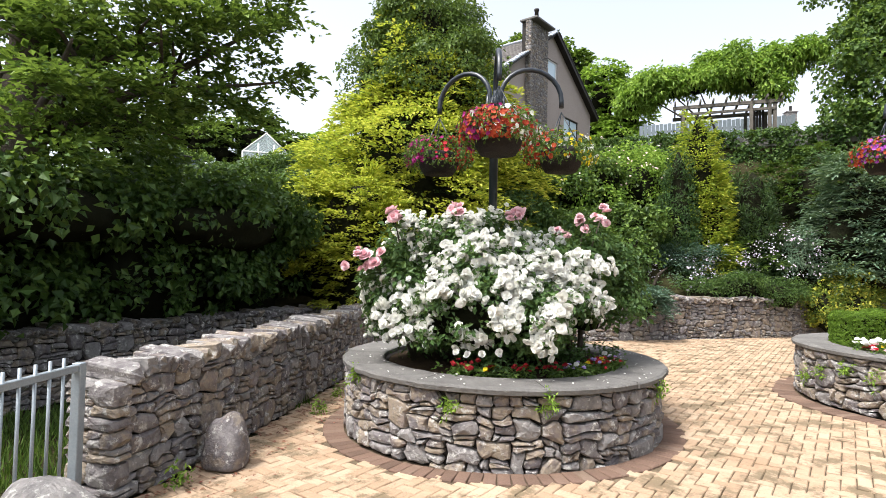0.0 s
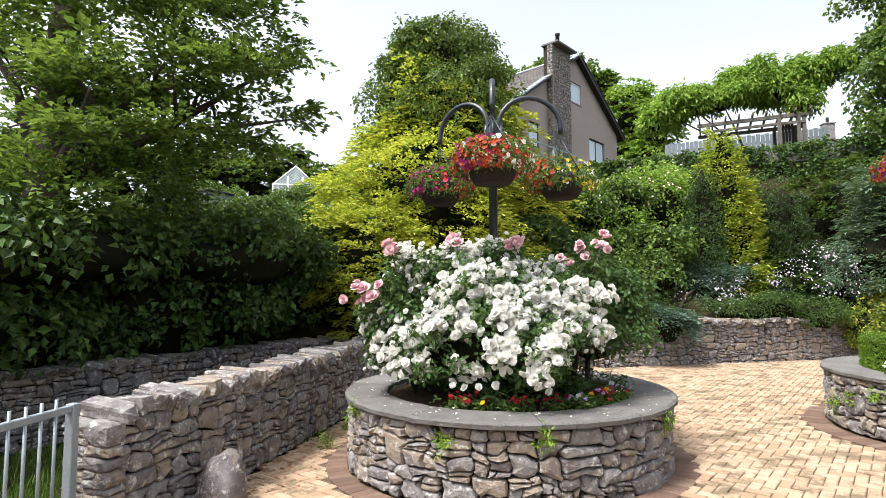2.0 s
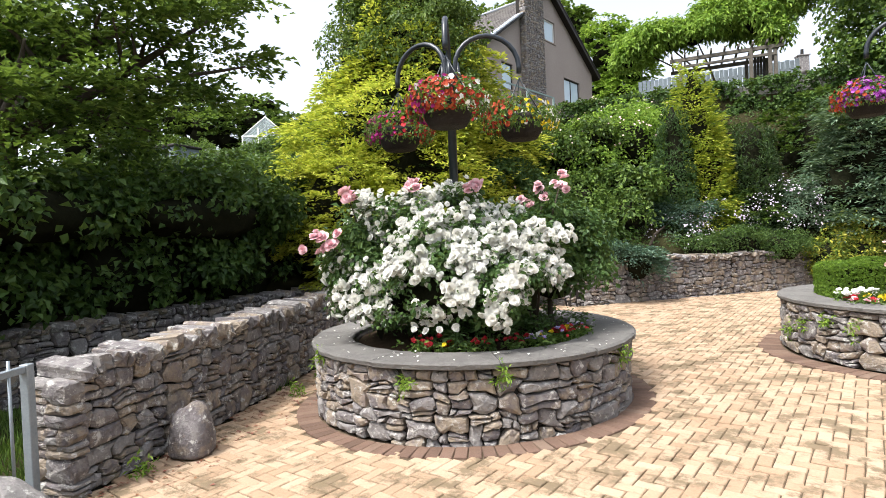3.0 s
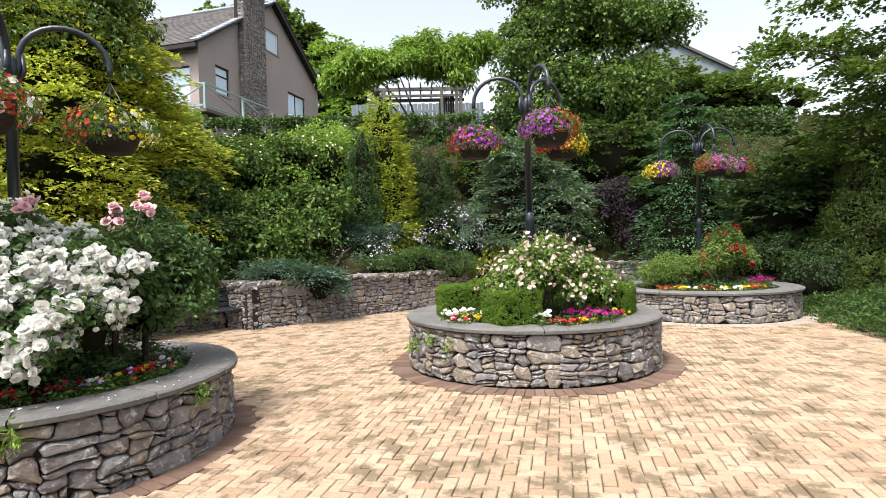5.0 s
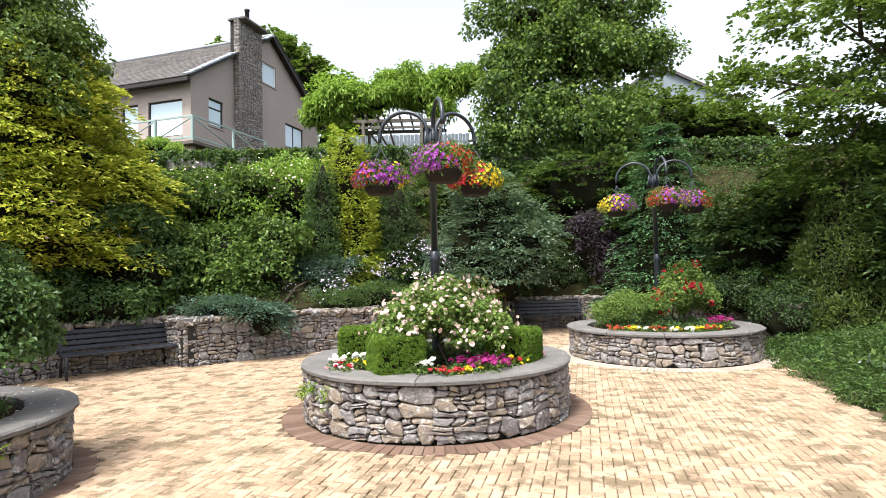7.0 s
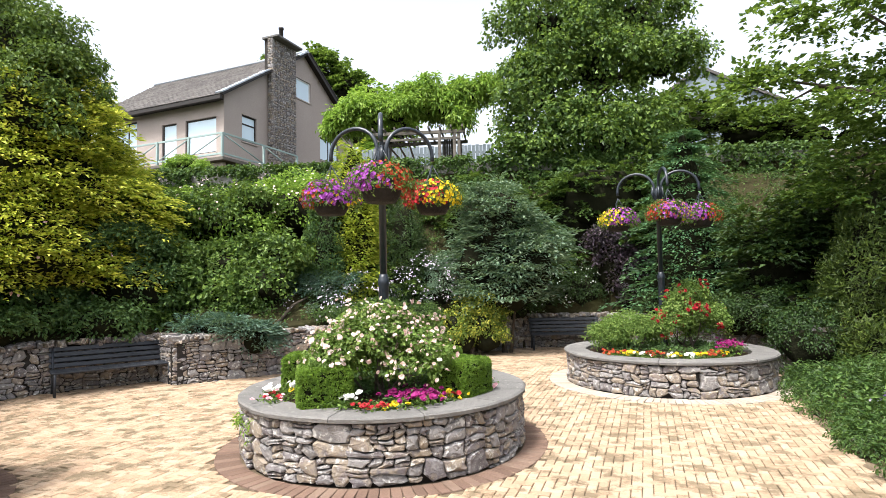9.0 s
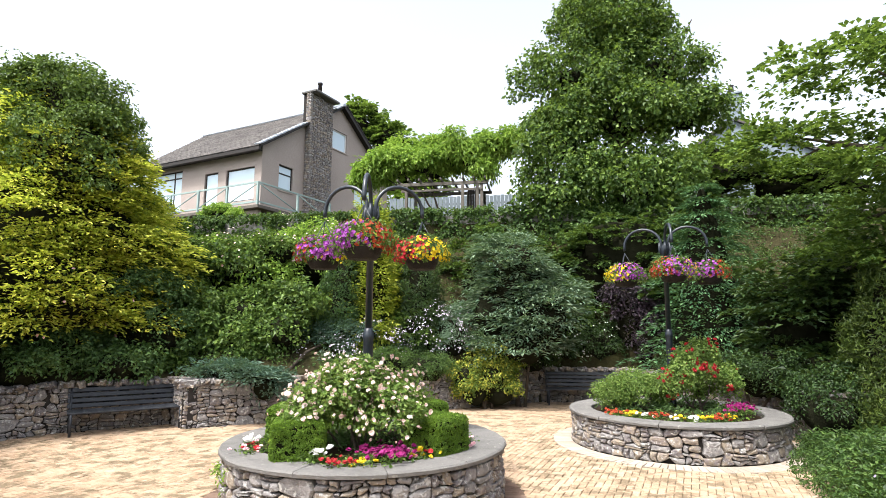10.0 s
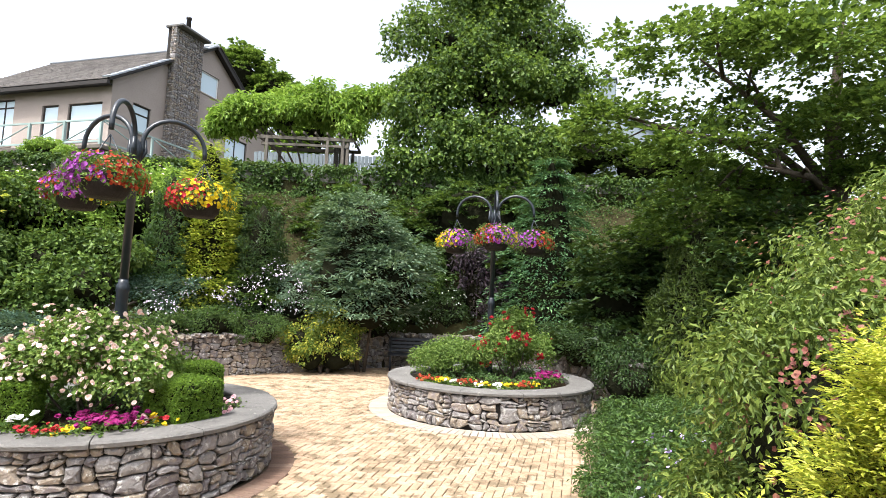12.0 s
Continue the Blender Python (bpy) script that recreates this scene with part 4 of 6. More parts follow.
    ch.parent = h
    cx0, cx1 = 3.1, 5.05
    bm = bmesh.new()
    box(bm, (-0.25, cx0 + 0.05, 11.0), (0.05, cx1 - 0.05, 15.1))
    box(bm, (0.06, cx0 + 0.05, 5.8), (0.26, cx1 - 0.05, 15.1))
    part("breast", bm, M_MORTAR, ch)
    for x, z, a, b in rubble(cx1 - cx0, 9.2, rnd, 0.5):
        st = new("stone", rnd.choice(STONES))
        st.parent = ch
        st.matrix_local = Matrix.Translation((0.28, cx0 + x + a / 2, 5.9 + z + b / 2)) @ pose(0, 0, 0, 0, 0, 90) @ Matrix.Diagonal((a - 0.01, 0.16, b - 0.008, 1))
    for x, z, a, b in rubble(0.34, 9.2, rnd, 0.5):
        st = new("stone", rnd.choice(STONES))
        st.parent = ch
        st.matrix_local = Matrix.Translation((0.02 + x + a / 2, cx0 + 0.02, 5.9 + z + b / 2)) @ Matrix.Diagonal((a - 0.01, 0.16, b - 0.008, 1))
    bm = bmesh.new()
    box(bm, (-0.33, cx0 - 0.08, 15.1), (0.74, cx1 + 0.08, 15.22), 0.02)
    part("chimney_cap", bm, M_CAP, ch)
    bm = bmesh.new()
    lathe(bm, [(0.13, 0), (0.11, 0.75), (0.14, 0.77), (0.14, 0.87), (0.1, 0.88)], 16, (0.1, (cx0 + cx1) / 2, 15.22))
    part("chimney_pot", bm, M_FASCIA, ch)
    return h


house()


def balcony():
    b = thing("balcony", (-7.76, 26.0, 6.0), "pale green metal balcony with diagonal braced railing", "balcony")
    M = Matrix(((0.956, 0.292, 0, 0), (-0.292, 0.956, 0, 0), (0, 0, 1, 0), (0, 0, 0, 1)))
    b.matrix_basis = Matrix.Translation((-7.33, 25.87, -0.2)) @ M
    bm = bmesh.new()
    box(bm, (-8.8, -2.0, 7.6), (1.3, 0.0, 7.75), 0.01)
    part("deck", bm, M_TIMBER, b)
    bm = bmesh.new()
    box(bm, (-8.7, -1.7, 5.9), (1.0, -1.5, 7.59), 0.01)
    part("deck_wall", bm, M_HARL, b)
    xs = [-8.7, -6.7, -4.7, -2.7, -0.75, 1.2]
    for x in xs:
        bm = bmesh.new()
        box(bm, (x - 0.05, -1.98, 7.75), (x + 0.05, -1.88, 8.82), 0.005)
        part("rail_post", bm, M_RAIL, b)
    for z in (7.9, 8.8):
        bm = bmesh.new()
        box(bm, (-8.7, -1.95, z - 0.04), (1.2, -1.90, z + 0.04), 0.005)
        part("rail", bm, M_RAIL, b)
        bm = bmesh.new()
        box(bm, (1.175, -1.87, z - 0.04), (1.225, 3.2, z + 0.04 ), 0.005)
        part("rail", bm, M_RAIL, b)
    for x0, x1 in zip(xs, xs[1:]):
        for za, zb in ((7.92, 8.76), ):
            bm = bmesh.new()
            tube(bm, [(x0, -1.92, za), (x1, -1.92, zb)], 0.03, 6)
            part("brace", bm, M_RAIL, b)
    for y in (0.7, 3.2):
        bm = bmesh.new()
        box(bm, (1.15, y - 0.045, 6.2), (1.25, y + 0.045, 8.82), 0.005)
        part("rail_post", bm, M_RAIL, b)
    for y0, y1 in ((-1.9, 0.7), (0.7, 3.2)):
        bm = bmesh.new()
        tube(bm, [(1.2, y0, 8.76), (1.2, y1, 7.92)], 0.03, 6)
        part("brace", bm, M_RAIL, b)


balcony()


# ---------------------------------------------------------------- hedge wall along the terrace
def hedge_wall():
    w = thing("terrace_wall", (0, 20, 0), "tall retaining wall quite covered in ivy", "wall", kind="structure")
    bm = bmesh.new()
    box(bm, (-32, 0.15, 3.5), (16.0, 0.6, 6.02))
    box(bm, (1.9, 0.16, 2.6), (3.0, 0.58, 3.49))
    part("wall_core", bm, M_CONCRETE, w)
    iv = thing("ivy_hedge", (0, 20, 4.5), "dense ivy hedge clipped level along the terrace wall", "hedge")
    n = 4000
    x, z = RNG.uniform(-30, 15.8, n), RNG.uniform(-0.7, 1.62, n)
    x[(x > 2.15) & (x < 2.75) & (z < 0.3)] -= 0.75
    y = -0.05 - 0.16 * np.array([noise.noise(Vector((a * 1.1, b * 1.4, 0))) for a, b in zip(x, z)])
    top = RNG.random(n) < 0.25
    z[top], y[top] = 1.62 + RNG.normal(0, 0.05, top.sum()), RNG.uniform(-0.1, 0.6, top.sum())
    C = np.stack([x, y, z], 1)
    N = np.where(top[:, None], [[0, -0.3, 1.0]], [[0, -1.0, 0.2]])
    for name, mask in (("hanging_foliage", ~top), ("clipped_top", top)):
        v, f = tufts(C[mask], unit(N[mask]), np.full(mask.sum(), 0.16), 18, 0.12, 0.9)
        part_np(name, v, f, L_IVY, iv)


hedge_wall()


def light_blocking_bank():
    """A plain unseen bank, added behind the walker to block low skylight and close the court."""
    line = [(-17, 2), (-13, -6), (-5, -9.5), (5, -10.5), (13, -9), (16, -1), (17, 6)]
    bm = bmesh.new()
    rows = []
    for (x0, y0), (x1, y1) in zip(line, line[1:]):
        for k in range(10):
            x, y = x0 + (x1 - x0) * k / 10, y0 + (y1 - y0) * k / 10
            out = Vector((x - 1, y - 4, 0)).normalized()
            row = []
            for u, z in ((-0.3, -0.4), (0.2, 1.2), (0.8, 2.8), (1.6, 4.4), (3.0, 5.2), (5.0, 5.0), (5.2, -0.4)):
                p = Vector((x, y, z)) + out * u
                row.append(bm.verts.new(p + out * 0.6 * noise.noise(p * 0.7) + Vector((0, 0, 0.4 * noise.noise(p * 0.9)))))
            rows.append(row)
    for r0, r1 in zip(rows, rows[1:]):
        for a in range(len(r0) - 1):
            bm.faces.new((r0[a], r0[a + 1], r1[a + 1], r1[a]))
    ob = part("unseen_bank_blocker", bm, M_UNSEEN_BANK, None, smooth=True)
    tagged(ob, "plain unseen green bank added to block low skylight", "bank", kind="structure")


light_blocking_bank()


# ---------------------------------------------------------------- shrubs and trees
def plant(name, at, label, category, group=""):
    """A plant's Empty at its foot; its parts are built in world places and parented."""
    return thing(name, at, label, category, group)


def rel(at, blobs):
    return [((c[0] - at[0], c[1] - at[1], c[2] - at[2]), r) for c, r in blobs]


def shrub(name, label, blobs, leaves, mat, category="shrub", inner=M_INNER_SHADE, stems=3, **kw):
    x = sum(b[0][0] for b in blobs) / len(blobs)
    y = sum(b[0][1] for b in blobs) / len(blobs)
    at = (x, y, float(ground_height(x, y)))
    p = plant(name, at, label, category)
    bush(p, knobbly(rel(at, blobs), len(name)), leaves, mat, inner=inner, bodies=rel(at, blobs), **kw)
    for k in range(stems):
        bm = bmesh.new()
        c = blobs[k % len(blobs)][0]
        tube(bm, [(0.1 * k - 0.1, 0, -0.1), ((c[0] - x) * 0.4, (c[1] - y) * 0.4, (c[2] - at[2]) * 0.5), (c[0] - x, c[1] - y, c[2] - at[2])], [0.05, 0.035, 0.015], 6)
        part("stem", bm, M_BARK, p)
    return p


# golden conifer, its upper part grown over with ivy to a blunt top
gc = plant("golden_conifer", (-5.3, 11.9, 1.5), "tall golden conifer half overgrown with ivy to its blunt top", "conifer")
bm = bmesh.new()
tube(bm, [(0, 0, -0.6), (0.05, 0, 3), (0, 0, 6.2)], [0.24, 0.15, 0.04], 10)
part("trunk", bm, M_BARK, gc)
cone_bush(gc, (0.1, 0, 0.5), 6.0, 2.75, 62000, L_GOLD, 0.13, 0.42, 0.46, 30, 0.5, 0.55, M_INNER_SHADE, shrink=0.74, flat=True)
cone_bush(gc, (0.1, 0, 0.1), 6.2, 2.2, 9000, L_CONIF, 0.12, 0.45, 0.36, 26, 0.35, 0.46, None, name="inner_sprays", flat=True)
bush(gc, [((0.1, -0.2, 5.2), (1.2, 1.15, 1.55)), ((0.45, -0.3, 5.45), (1.15, 1.1, 1.15)), ((-0.2, -0.3, 5.4), (0.9, 1.0, 1.2)), ((0.8, -0.5, 4.0), (1.35, 1.35, 1.6)), ((-0.7, -0.3, 4.3), (1.05, 1.2, 1.3))], 28000, L_IVYTOP, 0.10, 0.6, 0.22, 22, 0.6, M_INNER_SHADE, name="ivy")

shrub("golden_shrub", "golden yellow conifer shrub behind the low wall", [((-5.35, 8.95, 2.15), (1.1, 0.9, 1.3)), ((-4.95, 8.9, 1.1), (0.9, 0.75, 1.2)), ((-5.9, 9.0, 1.5), (0.8, 0.8, 1.0))], 26000, L_GOLD, length=0.11, width=0.4, tuft=0.3, droop=0.1, flat=True, per=26)
rc = random.Random(12)
tangle = []
for k in range(30):
    up = rc.random()
    x = rc.uniform(-4.1, -0.35)
    r = rc.uniform(0.4, 0.8)
    tangle.append(((x, 13.2 + 0.35 * (x + 1.4) + 1.7 * up + rc.uniform(-0.2, 0.2), 1.25 + 2.7 * up + rc.uniform(-0.2, 0.25)), (r * 1.15, r * 0.8, r * 0.8)))
shrub("climber_mass", "dense tangle of green climbers over the bank", tangle, 46000, L_MID, length=0.125, width=0.6, tuft=0.24, per=16, loose=0.2)
shrub("pale_climber", "pale green climber trailing over the slope", [((-3.2, 15.6, 3.5), (2.2, 1.6, 1.0)), ((-0.9, 16.4, 3.9), (1.9, 1.5, 0.95)), ((-5.9, 15.2, 3.2), (1.6, 1.6, 1.2))], 28000, L_LIME, length=0.11, width=0.5, tuft=0.26, per=20)
shrub("pink_rambler", "rambling rose bush with few pink blooms on the bank", [((-4.3, 11.2, 1.75), (0.9, 0.7, 1.0)), ((-3.0, 12.4, 1.9), (1.1, 0.7, 1.0)), ((-3.6, 11.9, 2.6), (0.9, 0.7, 0.7)), ((-5.2, 10.2, 1.5), (0.8, 0.7, 1.0)), ((-4.1, 10.2, 1.15), (0.8, 0.5, 0.42)), ((-3.0, 11.4, 1.2), (0.8, 0.5, 0.42)), ((-4.8, 9.4, 1.0), (0.55, 0.6, 0.6))], 26000, L_ROSE, length=0.09, width=0.6, tuft=0.2, per=20)
gy = plant("golden_cypress", (1.1, 15.8, 2.3), "golden green cone-shaped cypress with a pointed top", "conifer")
cone_bush(gy, (0, 0, -1.3), 4.85, 1.15, 30000, L_CYP, 0.11, 0.36, 0.24, 24, -0.6, 0.72, M_INNER_SHADE, flat=True, wild=0.28)
gg = plant("grey_cypress", (0.62, 15.0, 2.0), "narrow dark grey green column cypress", "conifer")
cone_bush(gg, (0, 0, -1.0), 3.75, 0.66, 13000, L_CONIF, 0.10, 0.3, 0.16, 20, -0.9, 0.5, M_INNER_SHADE, wild=0.3, shrink=0.65)
dc = plant("dark_cypress", (2.45, 16.1, 2.3), "dark upright cypress with a broken top", "conifer")
cone_bush(dc, (0, 0, -1.2), 3.2, 0.72, 13000, L_DARK, 0.12, 0.28, 0.18, 20, -0.9, 0.3, M_INNER_SHADE, wild=0.3, shrink=0.65)
shrub("silver_shrub", "large silver leaved shrub on the bank", [((5.15, 16.2, 3.3), (0.95, 0.9, 1.5)), ((4.6, 16.4, 2.4), (0.9, 0.9, 1.2)), ((5.8, 16.0, 2.3), (0.95, 0.8, 1.15)), ((5.3, 15.9, 1.6), (1.1, 0.7, 0.7))], 26000, L_SILVER, length=0.15, width=0.32, tuft=0.44, per=22, flat=True, loose=0.22)
shrub("purple_shrub", "dark purple leaved shrub behind the bench", [((8.45, 17.6, 2.3), (0.75, 0.5, 1.2)), ((8.75, 17.3, 1.6), (0.6, 0.45, 0.9))], 9000, L_PURPLE, length=0.10, width=0.6, tuft=0.2)
shrub("variegated_shrub", "green shrub with pale yellow leaf edges", [((6.5, 18.2, 3.1), (0.55, 0.5, 0.5)), ((6.7, 18.1, 2.1), (0.85, 0.5, 0.9))], 9000, L_IVY, length=0.09, width=0.6, tuft=0.18)
shrub("yellow_euonymus", "low yellow green euonymus spilling over the wall", [((4.4, 15.75, 1.0), (0.62, 0.42, 0.6)), ((4.1, 15.4, 0.45), (0.5, 0.35, 0.5)), ((4.8, 15.9, 1.2), (0.5, 0.4, 0.5)), ((4.7, 15.6, 0.4), (0.5, 0.35, 0.45)), ((3.8, 15.35, 0.75), (0.35, 0.3, 0.4)), ((4.5, 15.45, 0.75), (0.5, 0.3, 0.5))], 14000, L_EUO, length=0.075, width=0.55, tuft=0.16, per=16, loose=0.22)
shrub("heather_mound", "low brown green mound of heather over the wall", [((2.7, 15.1, 0.95), (0.95, 0.5, 0.45)), ((1.9, 14.6, 1.1), (0.7, 0.45, 0.35)), ((1.2, 14.0, 1.0), (0.5, 0.35, 0.3))], 12000, L_IVY, length=0.06, width=0.45, tuft=0.14)
shrub("aster_clump", "clump of grey green asters with tiny lilac flowers", [((3.2, 16.2, 1.7), (0.8, 0.6, 0.75)), ((1.6, 15.4, 1.5), (0.7, 0.5, 0.55)), ((0.6, 14.4, 1.2), (0.7, 0.4, 0.45))], 15000, L_SILVER, length=0.07, width=0.35, tuft=0.2)
shrub("fern_clump", "clump of fresh green leaves on the bank", [((2.3, 15.8, 1.9), (0.6, 0.5, 0.6))], 6000, L_MID, length=0.12, width=0.35, tuft=0.24, flat=True)
shrub("blue_juniper", "spreading blue green juniper hanging over the wall", [((-0.75, 12.2, 1.02), (0.9, 0.40, 0.26)), ((-0.15, 12.45, 0.75), (0.45, 0.3, 0.4)), ((0.6, 14.8, 1.8), (0.8, 0.5, 0.45))], 15000, L_BLUE, length=0.10, width=0.28, tuft=0.3, droop=0.6, flat=True, per=26)
shrub("back_shrubs", "dark mixed shrubs covering the bank", [((4.2, 18.4, 3.6), (1.2, 1.0, 1.3)), ((6.9, 19.0, 3.2), (1.6, 1.2, 2.0)), ((9.6, 18.4, 2.5), (1.6, 1.4, 2.2)), ((0.9, 18.9, 4.2), (1.0, 0.8, 0.9)), ((-6.5, 17.2, 4.0), (2.6, 1.8, 1.3)), ((8.3, 18.6, 4.4), (1.8, 1.0, 1.4))], 40000, L_IVY, length=0.13, width=0.7, tuft=0.3, flat=True, per=22)


def layered_conifer(parent, base, height, radius, mat, tiers, seed):
    """Tiers of drooping fan-shaped boughs round a heart coloured near black for shade."""
    rnd = random.Random(seed)
    C, N, R = [], [], []
    for i in range(tiers):
        u = i / tiers
        r = radius * (1 - u) ** 0.7
        count = int(7 + 9 * (1 - u))
        turn = rnd.uniform(0, 6.28)
        for k in range(count):
            a = turn + 2 * math.pi * (k + rnd.uniform(-0.25, 0.25)) / count
            reach = r * rnd.uniform(0.72, 1.15)
            for q in (0.45, 0.72, 1.0):
                C.append((base[0] + reach * q * math.cos(a), base[1] + reach * q * math.sin(a), base[2] + height * (u + rnd.uniform(-0.01, 0.01)) + 0.12 - 0.30 * reach * q * q))
                N.append((math.cos(a), math.sin(a), 0.1))
                R.append(min(0.5, 0.16 + 0.28 * reach * rnd.uniform(0.8, 1.2)))
    v, f = sprays(np.array(C), unit(np.array(N)), np.array(R), 34, 0.13, 0.36, 0.55)
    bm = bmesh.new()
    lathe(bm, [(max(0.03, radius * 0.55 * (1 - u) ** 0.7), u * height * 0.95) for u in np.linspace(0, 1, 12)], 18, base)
    part("inner_shade_body", bm, M_INNER_SHADE, parent, smooth=True)
    return part_np("foliage", v, f, mat, parent)


gr = plant("hemlock", (10.1, 16.5, 1.8), "broad green conifer with layered drooping boughs", "conifer")
layered_conifer(gr, (0, 0, -0.9), 5.2, 1.85, L_HEMLOCK, 14, 4)
yw = plant("yew", (12.35, 12.1, 0.6), "dark olive broad column yew", "conifer")
cone_bush(yw, (0, 0, -0.5), 3.7, 1.35, 36000, L_YEW, 0.10, 0.24, 0.2, 26, -0.9, 0.4, M_INNER_SHADE, wild=0.2, shrink=0.66)
shrub("laurel", "dark big leaved shrubs under the trees", [((11.4, 14.4, 2.2), (1.1, 1.1, 1.4)), ((12.6, 14.6, 2.6), (1.3, 1.2, 1.5)), ((13.6, 11.2, 2.0), (1.4, 1.6, 1.6)), ((11.4, 13.2, 0.9), (1.1, 0.8, 0.9)), ((13.6, 9.0, 1.3), (1.5, 1.5, 1.4)), ((10.7, 14.0, 1.0), (1.0, 0.7, 0.8))], 32000, L_DARK, length=0.15, width=0.6, tuft=0.4, flat=True, per=20)


def tree(name, at, label, trunk, limbs, blobs, leaves, mat, length, width=0.7, tuft=0.4, per=26, inner=None, droop=0.3, shrink=0.6, flat=True, buds=5, low=0.28, high=0.5, loose=0.11):
    p = plant(name, at, label, "tree")
    bm = bmesh.new()
    tube(bm, *trunk, 12)
    part("trunk", bm, M_BARK, p)
    for pts, rad in limbs:
        bm = bmesh.new()
        tube(bm, pts, rad, 7)
        part("limb", bm, M_BARK, p)
    bush(p, knobbly(blobs, len(name), buds, low, high), leaves, mat, length, width, tuft, per, droop, inner, shrink, name="crown", flat=flat, bodies=blobs, loose=loose)
    return p


def limb_set(root, ends, r0, seed):
    rnd = random.Random(seed)
    out = []
    for e in ends:
        r, q = Vector(root), Vector(e)
        mid = r.lerp(q, 0.5) + Vector((rnd.uniform(-0.3, 0.3), rnd.uniform(-0.3, 0.3), rnd.uniform(0.1, 0.5)))
        out.append(([r, mid, q], [r0, r0 * 0.6, r0 * 0.15]))
        for k in range(3):
            s = mid.lerp(q, rnd.uniform(0.0, 0.7))
            t = s + Vector((rnd.uniform(-1, 1), rnd.uniform(-1, 1), rnd.uniform(-0.3, 0.9)))
            out.append(([s, s.lerp(t, 0.5) + Vector((0, 0, 0.1)), t], [r0 * 0.4, r0 * 0.25, r0 * 0.08]))
    return out



# sycamore on the terrace
sy_ends = [(2.8, -0.5, 7.2), (-2.2, -0.3, 6.0), (0.5, 0.8, 9.0), (1.8, -1.2, 4.4), (-1.6, -1.2, 3.6), (3.6, 0.2, 5.0)]
tree("sycamore", (8.6, 21.6, 6.0), "tall full-crowned sycamore above the bank", ([(0, 0, -0.3), (0.1, 0, 2.5), (0.2, 0, 6), (0.4, 0.2, 8.6)], [0.30, 0.24, 0.16, 0.05]),
     limb_set((0.1, 0, 2.6), sy_ends, 0.12, 2),
     [((0.1, 0, 7.0), (2.0, 1.8, 2.2)), ((-1.5, -0.3, 5.2), (1.9, 1.7, 1.7)), ((1.5, 0, 5.4), (1.7, 1.6, 1.8)), ((0.0, -0.6, 3.4), (2.3, 1.6, 1.7)), ((-1.9, -0.8, 2.4), (1.7, 1.4, 1.4)), ((0.9, 0.2, 8.8), (1.1, 1.0, 1.1)), ((-2.0, -1.2, 0.4), (1.6, 1.1, 1.5)), ((0.5, -1.3, 0.5), (2.2, 1.1, 1.6)), ((2.4, -0.3, 3.4), (1.4, 1.2, 1.0)), ((-0.9, 0.2, 8.0), (1.0, 1.0, 1.0))],
     64000, L_TREE, 0.155, 0.8, 0.36, 14, M_INNER_SHADE, 0.7, 0.27, flat=False, buds=12, low=0.2, high=0.5, loose=0.3)
# loose airy tree over the right-hand bed
rt_ends = [(-3.5, 0.6, 3.0), (-4.6, -0.4, 4.6), (-2.5, -1.6, 3.4), (-1.5, 1.5, 5.0), (1.5, 0, 5.0), (-4.0, 1.6, 1.6), (-3.2, -0.8, 5.6)]
tree("maple", (15.0, 12.3, 1.0), "spreading dark tree with loose airy branches", ([(0, 0, -0.4), (-0.1, 0, 2.2), (-0.1, 0.1, 4.6), (0.2, 0.2, 7)], [0.24, 0.2, 0.15, 0.05]),
     limb_set((-0.1, 0, 3.2), rt_ends, 0.11, 5),
     [((-2.7, 0.2, 2.4), (1.2, 1.1, 0.8)), ((-2.0, 1.0, 3.2), (1.5, 1.3, 0.9)), ((-1.4, 1.5, 1.4), (1.8, 1.2, 1.1)), ((-1.6, 1.6, 0.9), (1.4, 1.1, 1.3)), ((-0.6, -0.8, 6.4), (2.2, 1.8, 0.7)), ((-3.4, -0.6, 5.7), (1.3, 1.2, 0.5)), ((-2.0, 0.4, 4.6), (1.5, 1.2, 0.5)), ((1.8, 0, 4.6), (2.2, 2, 1.4)), ((-4.4, -0.2, 4.4), (1.0, 0.9, 0.4)), ((-0.4, 0.5, 3.4), (1.4, 1.2, 0.5)), ((-1.6, -1.6, 5.2), (1.5, 1.2, 0.5)), ((-0.2, -1.8, 4.2), (1.4, 1.2, 0.5)), ((-3.0, -1.0, 3.8), (1.0, 0.9, 0.4))],
     42000, L_TREE, 0.13, 0.75, 0.45, 18, None, 0.5, buds=6, loose=0.25)
